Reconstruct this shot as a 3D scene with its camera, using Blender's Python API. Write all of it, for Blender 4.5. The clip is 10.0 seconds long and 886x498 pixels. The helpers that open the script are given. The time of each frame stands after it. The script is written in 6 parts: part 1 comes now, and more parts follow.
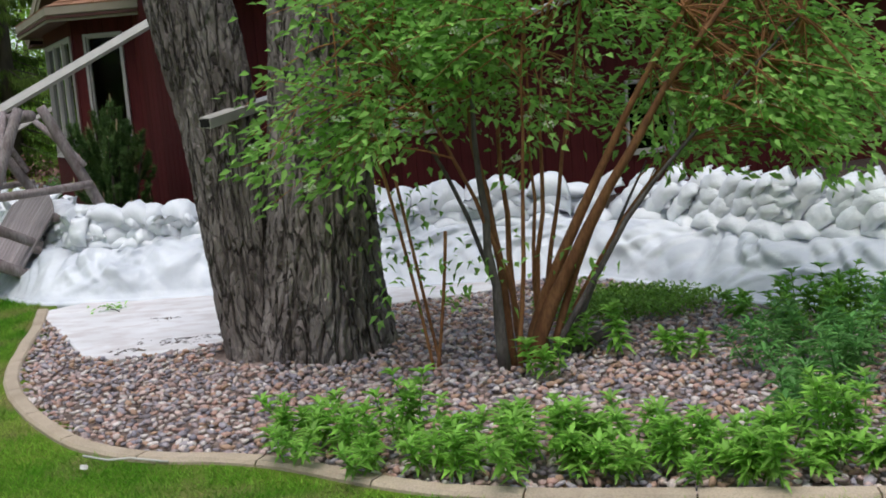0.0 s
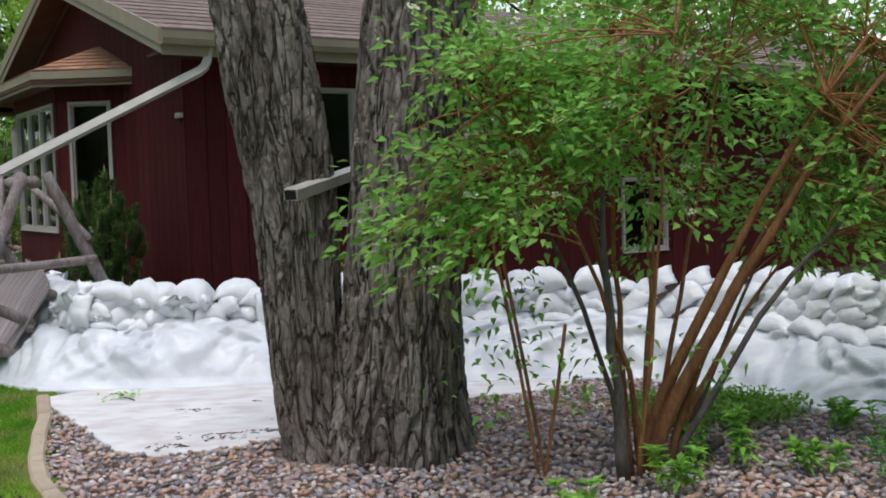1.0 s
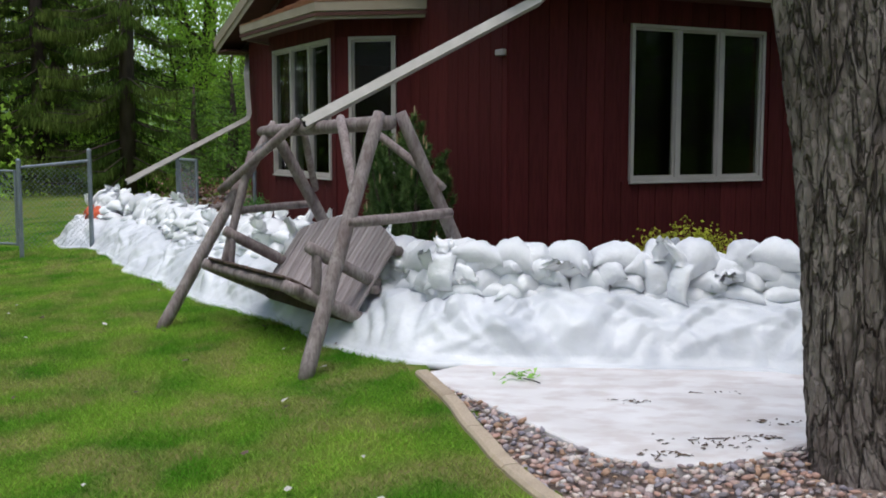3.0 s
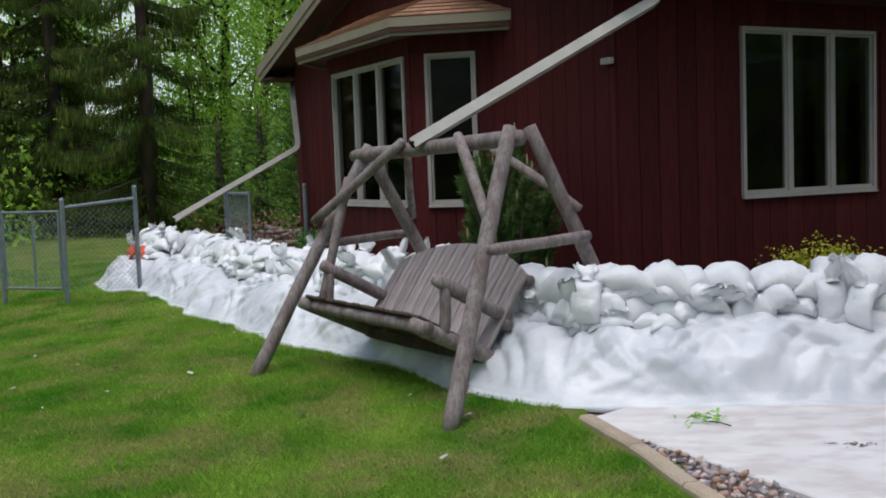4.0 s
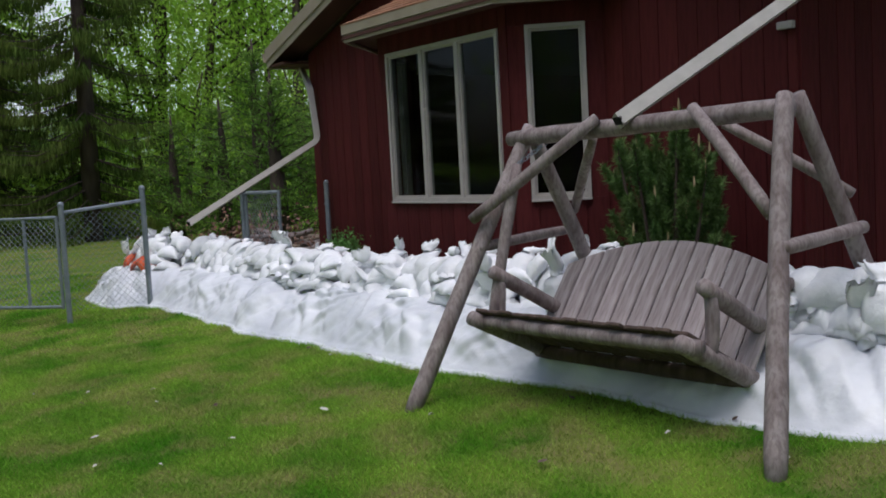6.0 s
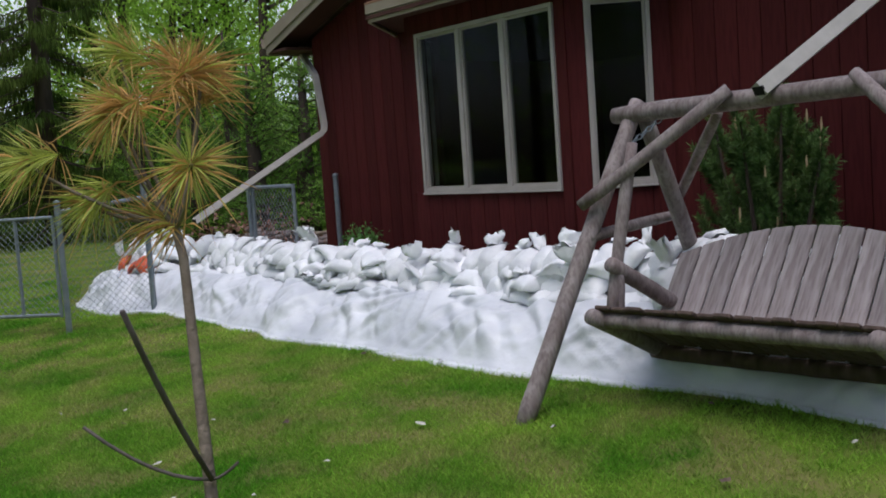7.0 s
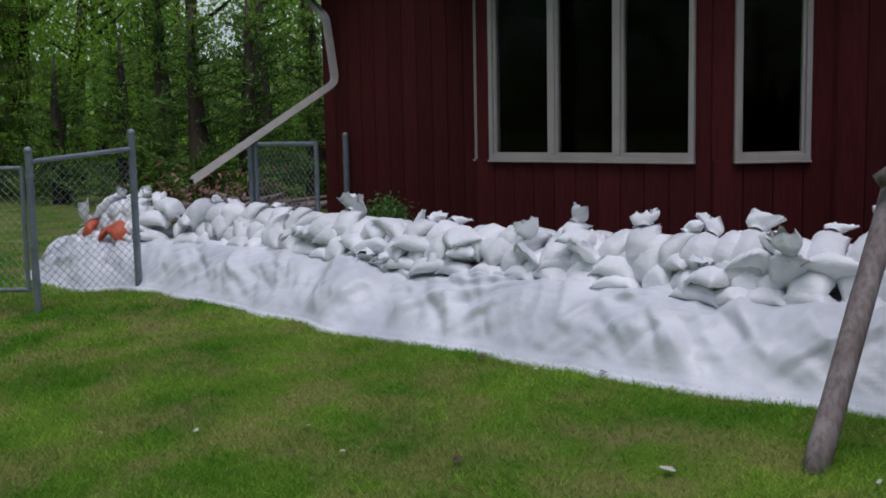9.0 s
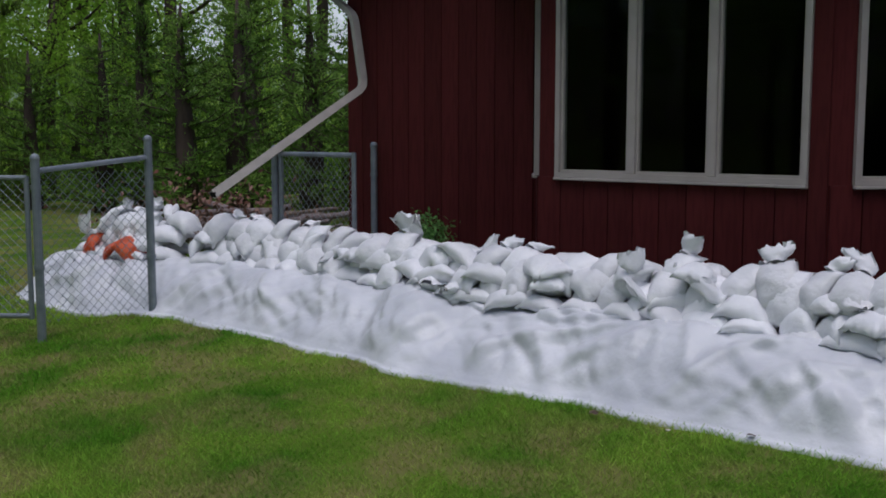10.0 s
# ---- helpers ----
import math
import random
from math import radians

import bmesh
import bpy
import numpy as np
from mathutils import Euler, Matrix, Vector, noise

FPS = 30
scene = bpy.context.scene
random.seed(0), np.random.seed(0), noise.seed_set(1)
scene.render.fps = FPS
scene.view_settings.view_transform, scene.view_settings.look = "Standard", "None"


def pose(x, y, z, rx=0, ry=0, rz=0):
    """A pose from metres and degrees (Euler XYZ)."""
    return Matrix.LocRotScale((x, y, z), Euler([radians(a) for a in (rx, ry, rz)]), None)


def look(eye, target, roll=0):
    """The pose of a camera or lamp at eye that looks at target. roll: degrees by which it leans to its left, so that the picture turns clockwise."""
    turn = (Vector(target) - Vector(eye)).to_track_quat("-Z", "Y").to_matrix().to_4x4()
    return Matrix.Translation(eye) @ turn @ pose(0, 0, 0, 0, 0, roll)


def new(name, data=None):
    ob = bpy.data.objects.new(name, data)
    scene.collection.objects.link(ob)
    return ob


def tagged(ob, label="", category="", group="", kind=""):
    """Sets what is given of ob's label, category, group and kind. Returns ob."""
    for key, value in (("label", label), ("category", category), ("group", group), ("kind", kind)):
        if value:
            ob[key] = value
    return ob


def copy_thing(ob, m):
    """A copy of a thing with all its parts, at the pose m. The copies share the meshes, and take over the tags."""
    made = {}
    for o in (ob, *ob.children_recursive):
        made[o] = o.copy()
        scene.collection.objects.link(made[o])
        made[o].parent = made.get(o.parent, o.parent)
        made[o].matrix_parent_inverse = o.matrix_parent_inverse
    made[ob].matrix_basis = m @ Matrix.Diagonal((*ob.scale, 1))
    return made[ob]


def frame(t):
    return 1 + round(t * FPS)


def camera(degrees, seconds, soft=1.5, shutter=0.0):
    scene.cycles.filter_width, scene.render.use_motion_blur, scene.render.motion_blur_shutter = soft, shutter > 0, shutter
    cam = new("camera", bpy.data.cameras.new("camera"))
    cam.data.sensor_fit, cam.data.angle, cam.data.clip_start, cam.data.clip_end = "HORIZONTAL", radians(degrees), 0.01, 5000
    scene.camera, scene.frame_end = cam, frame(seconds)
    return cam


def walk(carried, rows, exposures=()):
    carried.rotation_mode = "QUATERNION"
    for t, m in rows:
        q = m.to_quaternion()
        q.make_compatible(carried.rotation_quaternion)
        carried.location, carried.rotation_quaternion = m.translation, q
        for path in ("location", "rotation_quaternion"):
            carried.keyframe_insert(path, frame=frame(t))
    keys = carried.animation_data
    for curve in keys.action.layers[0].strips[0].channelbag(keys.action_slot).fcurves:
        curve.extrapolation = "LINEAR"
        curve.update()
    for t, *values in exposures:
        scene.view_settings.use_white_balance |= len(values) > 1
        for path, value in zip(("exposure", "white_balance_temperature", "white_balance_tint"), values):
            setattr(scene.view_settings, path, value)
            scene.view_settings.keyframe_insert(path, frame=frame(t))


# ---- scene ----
cam = camera(46.0, 10.0, 1.8)
PATH = [
    (0, (0.007, -0.052, 1.502), (0.016, 1.927, 1.209), -4.3),
    (0.2, (-0.169, 0.041, 1.499), (-0.073, 2.023, 1.253), -2.2),
    (0.5, (-0.447, 0.213, 1.481), (-0.289, 2.204, 1.384), -2.2),
    (0.7, (-0.655, 0.334, 1.475), (-0.498, 2.322, 1.326), -1.4),
    (1, (-0.965, 0.505, 1.468), (-0.779, 2.492, 1.346), -1.6),
    (1.5, (-1.444, 0.784, 1.462), (-1.044, 2.732, 1.247), -1.1),
    (2, (-1.961, 1.084, 1.441), (-1.737, 3.05, 1.147), -3.0),
    (2.5, (-2.485, 1.466, 1.443), (-2.404, 3.449, 1.194), -0.1),
    (3, (-2.924, 1.789, 1.459), (-2.946, 3.778, 1.252), 0.0),
    (3.2, (-3.099, 1.947, 1.464), (-3.127, 3.934, 1.243), -0.3),
    (4.3, (-4.058, 2.748, 1.375), (-4.068, 4.744, 1.24), -2.6),
    (4.5, (-4.238, 2.901, 1.367), (-4.231, 4.894, 1.203), -2.6),
    (5, (-4.69, 3.268, 1.345), (-4.57, 5.263, 1.267), -2.6),
    (5.5, (-5.133, 3.59, 1.384), (-4.909, 5.576, 1.297), -2.9),
    (5.7, (-5.309, 3.731, 1.386), (-5.145, 5.718, 1.226), -3.5),
    (6.8, (-6.236, 4.575, 1.36), (-5.964, 6.551, 1.209), -2.1),
    (7, (-6.391, 4.76, 1.349), (-6.1, 6.732, 1.18), -4.0),
    (7.5, (-6.781, 5.199, 1.321), (-6.46, 7.168, 1.184), -1.1),
    (8, (-7.104, 5.632, 1.336), (-6.674, 7.575, 1.141), -1.3),
    (8.5, (-7.401, 6.119, 1.324), (-6.935, 8.054, 1.121), -1.2),
    (9, (-7.654, 6.612, 1.293), (-7.123, 8.526, 1.067), -1.1),
    (9.5, (-7.835, 7.12, 1.314), (-7.234, 9.014, 1.08), -2.7),
    (10, (-8.127, 7.648, 1.348), (-7.511, 9.539, 1.132), 0.0),
]
EXPOSURES = [(0.0, -0.05, 6100, 8), (2.5, -0.05, 6100, 9), (3.0, -0.06, 6100, 9), (4.5, -0.34, 6080, 10), (5.5, -0.36, 6080, 12), (7.5, -0.42, 5950, 14), (8.0, -0.53, 5920, 15), (9.0, -0.78, 5850, 16), (10.0, -0.88, 5900, 16)]
walk(cam, [(t, look(eye, target, roll)) for t, eye, target, roll in PATH], EXPOSURES)

# ---- light ----
world = bpy.data.worlds.new("overcast_sky")
scene.world = world
world.use_nodes = True
wn = world.node_tree
sky = wn.nodes.new("ShaderNodeTexSky")
sky.sky_type = "NISHITA"
sky.sun_disc = False
sky.sun_elevation = radians(73)
sky.sun_rotation = radians(200)
sky.dust_density = 4.0
sky.air_density = 1.0
wn.links.new(sky.outputs[0], wn.nodes["Background"].inputs[0])
wn.nodes["Background"].inputs[1].default_value = 0.15
sun = new("sun", bpy.data.lights.new("sun", "SUN"))
sun.data.energy = 1.7
sun.data.angle = radians(45)
sun.data.color = (1.0, 0.98, 0.95)
sun.matrix_world = look((-3.5, -7, 26), (0, 0, 0))

# ---- materials ----


def mat(name, a, b, scale=8.0, rough=0.8, bump=0.3, bump_scale=60.0, stretch=(1, 1, 1), vary=0.0, spec=0.3, metal=0.0, detail=6.0, fine=0.0, fine_col=None, dist=0.01, island=False, trans=0.0):
    """Two colours mixed by large noise, darkened or tinted by a fine one, with fine relief."""
    m = bpy.data.materials.new(name)
    m.use_nodes = True
    t = m.node_tree
    N, L = t.nodes, t.links
    p = N["Principled BSDF"]
    co = N.new("ShaderNodeTexCoord")
    mp = N.new("ShaderNodeMapping")
    mp.inputs["Scale"].default_value = stretch
    L.new(co.outputs["Object"], mp.inputs[0])
    n1 = N.new("ShaderNodeTexNoise")
    n1.inputs["Scale"].default_value = scale
    n1.inputs["Detail"].default_value = detail
    L.new(mp.outputs[0], n1.inputs[0])
    r = N.new("ShaderNodeValToRGB")
    r.color_ramp.elements[0].position, r.color_ramp.elements[1].position = 0.32, 0.68
    r.color_ramp.elements[0].color, r.color_ramp.elements[1].color = (*a, 1), (*b, 1)
    L.new(n1.outputs["Fac"], r.inputs[0])
    col = r.outputs[0]
    n2 = N.new("ShaderNodeTexNoise")
    n2.inputs["Scale"].default_value = bump_scale
    n2.inputs["Detail"].default_value = 5
    L.new(mp.outputs[0], n2.inputs[0])
    if fine:
        r2 = N.new("ShaderNodeValToRGB")
        r2.color_ramp.elements[0].position, r2.color_ramp.elements[1].position = 0.45, 0.62
        L.new(n2.outputs["Fac"], r2.inputs[0])
        ml = N.new("ShaderNodeMath")
        ml.operation = "MULTIPLY"
        ml.inputs[1].default_value = fine
        L.new(r2.outputs[0], ml.inputs[0])
        mx = N.new("ShaderNodeMix")
        mx.data_type = "RGBA"
        L.new(ml.outputs[0], mx.inputs["Factor"])
        L.new(col, mx.inputs["A"])
        mx.inputs["B"].default_value = (*(fine_col or tuple(c * 0.45 for c in a)), 1)
        col = mx.outputs["Result"]
    if vary:
        if island:
            oi = N.new("ShaderNodeNewGeometry").outputs["Random Per Island"]
        else:
            oi = N.new("ShaderNodeObjectInfo").outputs["Random"]
        mr = N.new("ShaderNodeMapRange")
        mr.inputs["To Min"].default_value, mr.inputs["To Max"].default_value = 1 - vary, 1 + vary
        L.new(oi, mr.inputs["Value"])
        hs = N.new("ShaderNodeHueSaturation")
        L.new(mr.outputs[0], hs.inputs["Value"])
        L.new(col, hs.inputs["Color"])
        col = hs.outputs[0]
    L.new(col, p.inputs["Base Color"])
    p.inputs["Roughness"].default_value = rough
    p.inputs["Specular IOR Level"].default_value = spec
    p.inputs["Metallic"].default_value = metal
    if bump:
        bp = N.new("ShaderNodeBump")
        bp.inputs["Strength"].default_value = bump
        bp.inputs["Distance"].default_value = dist
        L.new(n2.outputs["Fac"], bp.inputs["Height"])
        L.new(bp.outputs[0], p.inputs["Normal"])
    if trans:
        out = N["Material Output"]
        tr = N.new("ShaderNodeBsdfTranslucent")
        L.new(col, tr.inputs[0])
        ms = N.new("ShaderNodeMixShader")
        ms.inputs[0].default_value = trans
        L.new(p.outputs[0], ms.inputs[1])
        L.new(tr.outputs[0], ms.inputs[2])
        L.new(ms.outputs[0], out.inputs[0])
    return m


def stone_mat(name, cols, island):
    """River stones: one of several colours a stone, with speckle."""
    m = mat(name, (0.5, 0.5, 0.5), (0.62, 0.62, 0.62), 60, 0.75, 0.25, 220, fine=0.35)
    t = m.node_tree
    N, L = t.nodes, t.links
    src = N.new("ShaderNodeNewGeometry").outputs["Random Per Island"] if island else N.new("ShaderNodeObjectInfo").outputs["Random"]
    r = N.new("ShaderNodeValToRGB")
    r.color_ramp.interpolation = "CONSTANT"
    for k, c in enumerate(cols):
        e = r.color_ramp.elements[k] if k < 2 else r.color_ramp.elements.new(k / len(cols))
        e.position = k / len(cols)
        e.color = (*c, 1)
    L.new(src, r.inputs[0])
    p = N["Principled BSDF"]
    old = p.inputs["Base Color"].links[0].from_socket
    mx = N.new("ShaderNodeMix")
    mx.data_type, mx.blend_type = "RGBA", "MULTIPLY"
    mx.inputs["Factor"].default_value = 0.75
    L.new(r.outputs[0], mx.inputs["A"])
    L.new(old, mx.inputs["B"])
    hs = N.new("ShaderNodeHueSaturation")
    hs.inputs["Value"].default_value = 1.55
    L.new(mx.outputs["Result"], hs.inputs["Color"])
    L.new(hs.outputs[0], p.inputs["Base Color"])
    return m


STONES = [(0.46, 0.32, 0.28), (0.36, 0.28, 0.27), (0.58, 0.48, 0.43), (0.30, 0.27, 0.30), (0.50, 0.31, 0.25), (0.41, 0.36, 0.38), (0.68, 0.60, 0.56), (0.45, 0.29, 0.20), (0.22, 0.19, 0.20), (0.54, 0.40, 0.36)]
M_STONE = stone_mat("river_stone", STONES, False)
M_STONES = stone_mat("river_stones", STONES, True)
M_GROUND = mat("lawn_soil", (0.045, 0.115, 0.008), (0.14, 0.2, 0.026), 1.25, 0.95, 0, 2.3, fine=0.7, fine_col=(0.2, 0.165, 0.07), spec=0.05)
M_GRASS = mat("grass_blade", (0.095, 0.29, 0.016), (0.33, 0.52, 0.07), 1.25, 0.7, 0, vary=0.16, island=True, fine=0.5, fine_col=(0.44, 0.4, 0.15), bump_scale=2.3, trans=0.45, spec=0.06)
M_BED = mat("bed_soil", (0.19, 0.14, 0.115), (0.29, 0.225, 0.195), 5, 0.95, 0.6, 60)
M_DARK_FILL = mat("dark_ground_fill", (0.035, 0.024, 0.018), (0.075, 0.052, 0.04), 14, 0.95, 0.8, 70, fine=0.4)
M_KERB = mat("tan_concrete", (0.43, 0.34, 0.245), (0.53, 0.43, 0.32), 6, 0.9, 0.35, 120, vary=0.08, fine=0.3)
M_SLAB = mat("pale_concrete", (0.68, 0.645, 0.635), (0.82, 0.795, 0.79), 1.8, 0.85, 0.05, 5, fine=0.34, fine_col=(0.46, 0.36, 0.32), stretch=(1, 1.5, 1))
M_DEBRIS = mat("wet_leaf_litter", (0.09, 0.06, 0.045), (0.18, 0.13, 0.10), 30, 0.9, 0.4, 90, vary=0.3)
M_BAG = mat("woven_white_plastic", (0.75, 0.76, 0.785), (0.88, 0.885, 0.9), 6, 0.45, 0.5, 38, vary=0.09, spec=0.35, dist=0.012)
M_ORANGE = mat("orange_plastic", (0.55, 0.085, 0.03), (0.66, 0.13, 0.045), 6, 0.5, 0.25, 60, dist=0.006)
M_POLY = mat("white_plastic_sheet", (0.58, 0.6, 0.64), (0.81, 0.825, 0.855), 2.6, 0.32, 0.3, 22, spec=0.5, dist=0.014)
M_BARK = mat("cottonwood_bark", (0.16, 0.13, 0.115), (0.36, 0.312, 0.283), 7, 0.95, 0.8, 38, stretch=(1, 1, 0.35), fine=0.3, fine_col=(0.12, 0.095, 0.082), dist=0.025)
M_LOG = mat("weathered_log", (0.2, 0.155, 0.15), (0.35, 0.3, 0.29), 14, 0.85, 0.5, 60, stretch=(1, 1, 0.3), fine=0.4, fine_col=(0.09, 0.06, 0.05), vary=0.12)
M_SLAT = mat("weathered_slat", (0.27, 0.225, 0.22), (0.43, 0.38, 0.375), 22, 0.85, 0.5, 70, stretch=(1, 1, 0.12), fine=0.3, fine_col=(0.10, 0.07, 0.06), vary=0.14)
# brown seat wood, darkened further for the shade under the bench
M_UNDER = mat("shaded_brown_slat", (0.075, 0.05, 0.04), (0.13, 0.09, 0.075), 22, 0.85, 0.4, 70, stretch=(1, 1, 0.12), vary=0.14)
M_STEM = mat("orange_shrub_bark", (0.22, 0.092, 0.037), (0.37, 0.175, 0.073), 20, 0.8, 0.5, 90, stretch=(1, 1, 0.3), fine=0.4, vary=0.35)
M_STEM_GREY = mat("grey_shrub_bark", (0.085, 0.07, 0.06), (0.16, 0.14, 0.125), 20, 0.85, 0.5, 90, stretch=(1, 1, 0.3), fine=0.4)
M_LEAF = mat("shrub_leaf", (0.19, 0.41, 0.06), (0.37, 0.62, 0.16), 3, 0.5, 0, vary=0.4, island=True, trans=0.55, spec=0.2)
M_BUD = mat("white_blossom", (0.66, 0.7, 0.48), (0.82, 0.84, 0.66), 10, 0.7, 0)
M_WEED = mat("weed_leaf", (0.19, 0.42, 0.045), (0.33, 0.58, 0.11), 4, 0.5, 0, vary=0.35, island=True, trans=0.4)
M_WEED2 = mat("weed_leaf_dark", (0.1, 0.27, 0.06), (0.18, 0.37, 0.1), 4, 0.5, 0, vary=0.35, island=True, trans=0.35)
M_COVER = mat("ground_cover_leaf", (0.14, 0.28, 0.035), (0.24, 0.4, 0.07), 5, 0.6, 0, vary=0.35, island=True, trans=0.35)
M_YELLOW = mat("gold_leaf", (0.36, 0.4, 0.03), (0.55, 0.56, 0.06), 5, 0.6, 0, vary=0.3, island=True, trans=0.35)
M_MUGO = mat("mugo_needles", (0.05, 0.115, 0.022), (0.12, 0.19, 0.05), 4, 0.6, 0, vary=0.4, island=True, trans=0.15)
M_CANDLE = mat("pine_candle", (0.33, 0.24, 0.13), (0.42, 0.33, 0.19), 20, 0.8, 0)
M_NEEDLE = mat("green_needles", (0.38, 0.46, 0.08), (0.58, 0.62, 0.15), 6, 0.55, 0, vary=0.35, island=True, trans=0.35)
M_RUST = mat("rusty_needles", (0.58, 0.29, 0.09), (0.7, 0.46, 0.18), 6, 0.6, 0, vary=0.35, island=True, trans=0.35)
M_TWIG = mat("pine_twig", (0.17, 0.13, 0.10), (0.27, 0.22, 0.17), 30, 0.9, 0.5, 120)
M_SIDING = mat("dark_red_siding", (0.072, 0.0125, 0.0125), (0.1, 0.0195, 0.019), 3, 0.7, 0.35, 40, stretch=(1, 1, 0.12), fine=0.3, vary=0.14, spec=0.12)
M_SOFFIT = mat("brown_soffit", (0.07, 0.028, 0.022), (0.095, 0.04, 0.03), 3, 0.8, 0.2, 40)
M_TRIM = mat("beige_trim", (0.30, 0.25, 0.18), (0.35, 0.295, 0.22), 4, 0.6, 0.15, 60)
M_FRAME = mat("window_frame_paint", (0.41, 0.37, 0.335), (0.47, 0.43, 0.395), 6, 0.5, 0.1, 60)
M_SPOUT = mat("spout_aluminium", (0.40, 0.375, 0.335), (0.49, 0.46, 0.42), 8, 0.45, 0.1, 60, spec=0.4)
M_DARK = mat("pipe_mouth_shade", (0.012, 0.01, 0.01), (0.02, 0.018, 0.016), 8, 0.9, 0)
M_ROOF = mat("brown_shingle", (0.20, 0.145, 0.125), (0.27, 0.205, 0.18), 9, 0.95, 0.5, 120, vary=0.2, fine=0.3)
M_BAYROOF = mat("rust_shingle", (0.30, 0.15, 0.085), (0.40, 0.22, 0.14), 9, 0.95, 0.5, 120, vary=0.22, fine=0.3)
# near-black colour holds the darkness of the unlit rooms
M_INSIDE = mat("unlit_interior", (0.012, 0.011, 0.01), (0.02, 0.018, 0.016), 2, 0.9, 0.1, 30)
M_STEEL = mat("galvanised_steel", (0.20, 0.23, 0.26), (0.28, 0.31, 0.34), 12, 0.5, 0.2, 90, metal=0.4)
M_TRUNK = mat("forest_bark", (0.045, 0.032, 0.025), (0.095, 0.07, 0.055), 6, 0.95, 0.6, 30, stretch=(1, 1, 0.25), vary=0.3)
M_SPRUCE = mat("spruce_needles", (0.045, 0.09, 0.016), (0.15, 0.195, 0.042), 0.9, 0.8, 0, vary=0.5, island=True, trans=0.25, spec=0.05)
M_PINE = mat("pine_needles", (0.075, 0.16, 0.026), (0.2, 0.33, 0.065), 0.9, 0.8, 0, vary=0.5, island=True, trans=0.25, spec=0.05)
M_WOOD = mat("forest_leaves", (0.25, 0.47, 0.045), (0.46, 0.66, 0.11), 0.4, 0.7, 0, vary=0.35, island=True, trans=0.62, spec=0.06)
M_REDLEAF = mat("cut_brush", (0.16, 0.06, 0.04), (0.30, 0.20, 0.16), 6, 0.9, 0, vary=0.4, island=True)
M_PAPER = mat("fallen_petal", (0.5, 0.47, 0.42), (0.62, 0.6, 0.56), 20, 0.8, 0)

# haze and pale sky gaps are painted in; emission brightens the backdrop
M_FAR = mat("far_woods_glow", (0.13, 0.24, 0.05), (0.3, 0.44, 0.11), 0.35, 1.0, 0, 0.9, fine=0.6, fine_col=(0.5, 0.58, 0.5))
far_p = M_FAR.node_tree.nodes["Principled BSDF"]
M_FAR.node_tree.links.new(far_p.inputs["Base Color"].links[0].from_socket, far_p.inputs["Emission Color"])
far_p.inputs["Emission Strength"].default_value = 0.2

# bark plates parted by narrow cracks, painted dark for bark tone and furrow shade
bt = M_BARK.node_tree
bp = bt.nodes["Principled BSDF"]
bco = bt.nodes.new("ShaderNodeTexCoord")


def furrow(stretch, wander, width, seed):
    """Mask of the cracks, painted dark, between long, uneven plates."""
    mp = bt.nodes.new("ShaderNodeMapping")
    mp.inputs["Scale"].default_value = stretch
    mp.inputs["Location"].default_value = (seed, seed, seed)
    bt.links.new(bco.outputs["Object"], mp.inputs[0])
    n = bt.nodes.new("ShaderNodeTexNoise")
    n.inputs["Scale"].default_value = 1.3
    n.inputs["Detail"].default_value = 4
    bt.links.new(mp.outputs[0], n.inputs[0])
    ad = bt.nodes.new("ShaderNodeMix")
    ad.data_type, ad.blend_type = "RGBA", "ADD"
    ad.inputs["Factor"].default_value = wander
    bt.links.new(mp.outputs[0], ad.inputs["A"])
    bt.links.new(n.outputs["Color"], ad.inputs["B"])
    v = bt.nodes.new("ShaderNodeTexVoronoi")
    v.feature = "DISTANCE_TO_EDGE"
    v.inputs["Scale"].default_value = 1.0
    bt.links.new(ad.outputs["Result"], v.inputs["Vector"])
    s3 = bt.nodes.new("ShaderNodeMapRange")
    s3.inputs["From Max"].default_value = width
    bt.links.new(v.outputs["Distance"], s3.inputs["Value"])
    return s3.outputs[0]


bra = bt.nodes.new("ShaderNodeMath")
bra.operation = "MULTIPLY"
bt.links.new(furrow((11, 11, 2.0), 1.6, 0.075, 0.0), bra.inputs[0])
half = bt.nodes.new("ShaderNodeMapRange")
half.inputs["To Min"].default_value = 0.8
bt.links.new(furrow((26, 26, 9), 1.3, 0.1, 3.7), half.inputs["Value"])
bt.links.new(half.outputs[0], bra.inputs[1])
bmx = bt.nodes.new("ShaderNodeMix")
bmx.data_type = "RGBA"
# crack colour: darker bark, deepened to hold the shade of the furrows
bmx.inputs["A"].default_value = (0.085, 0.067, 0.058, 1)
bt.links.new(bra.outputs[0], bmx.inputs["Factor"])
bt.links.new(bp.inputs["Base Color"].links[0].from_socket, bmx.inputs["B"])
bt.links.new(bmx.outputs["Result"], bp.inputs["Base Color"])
bbu = bt.nodes.new("ShaderNodeBump")
bbu.inputs["Strength"].default_value = 0.9
bbu.inputs["Distance"].default_value = 0.03
bt.links.new(bra.outputs[0], bbu.inputs["Height"])
bt.links.new(bp.inputs["Normal"].links[0].from_socket, bbu.inputs["Normal"])
bt.links.new(bbu.outputs[0], bp.inputs["Normal"])

glass = bpy.data.materials.new("window_glass")
glass.use_nodes = True
gp = glass.node_tree.nodes["Principled BSDF"]
gp.inputs["Base Color"].default_value = (0.45, 0.49, 0.47, 1)
gp.inputs["Roughness"].default_value = 0.02
gp.inputs["IOR"].default_value = 1.22
gp.inputs["Transmission Weight"].default_value = 1.0
M_GLASS = glass

# ---- building helpers ----
UP = Vector((0, 0, 1))


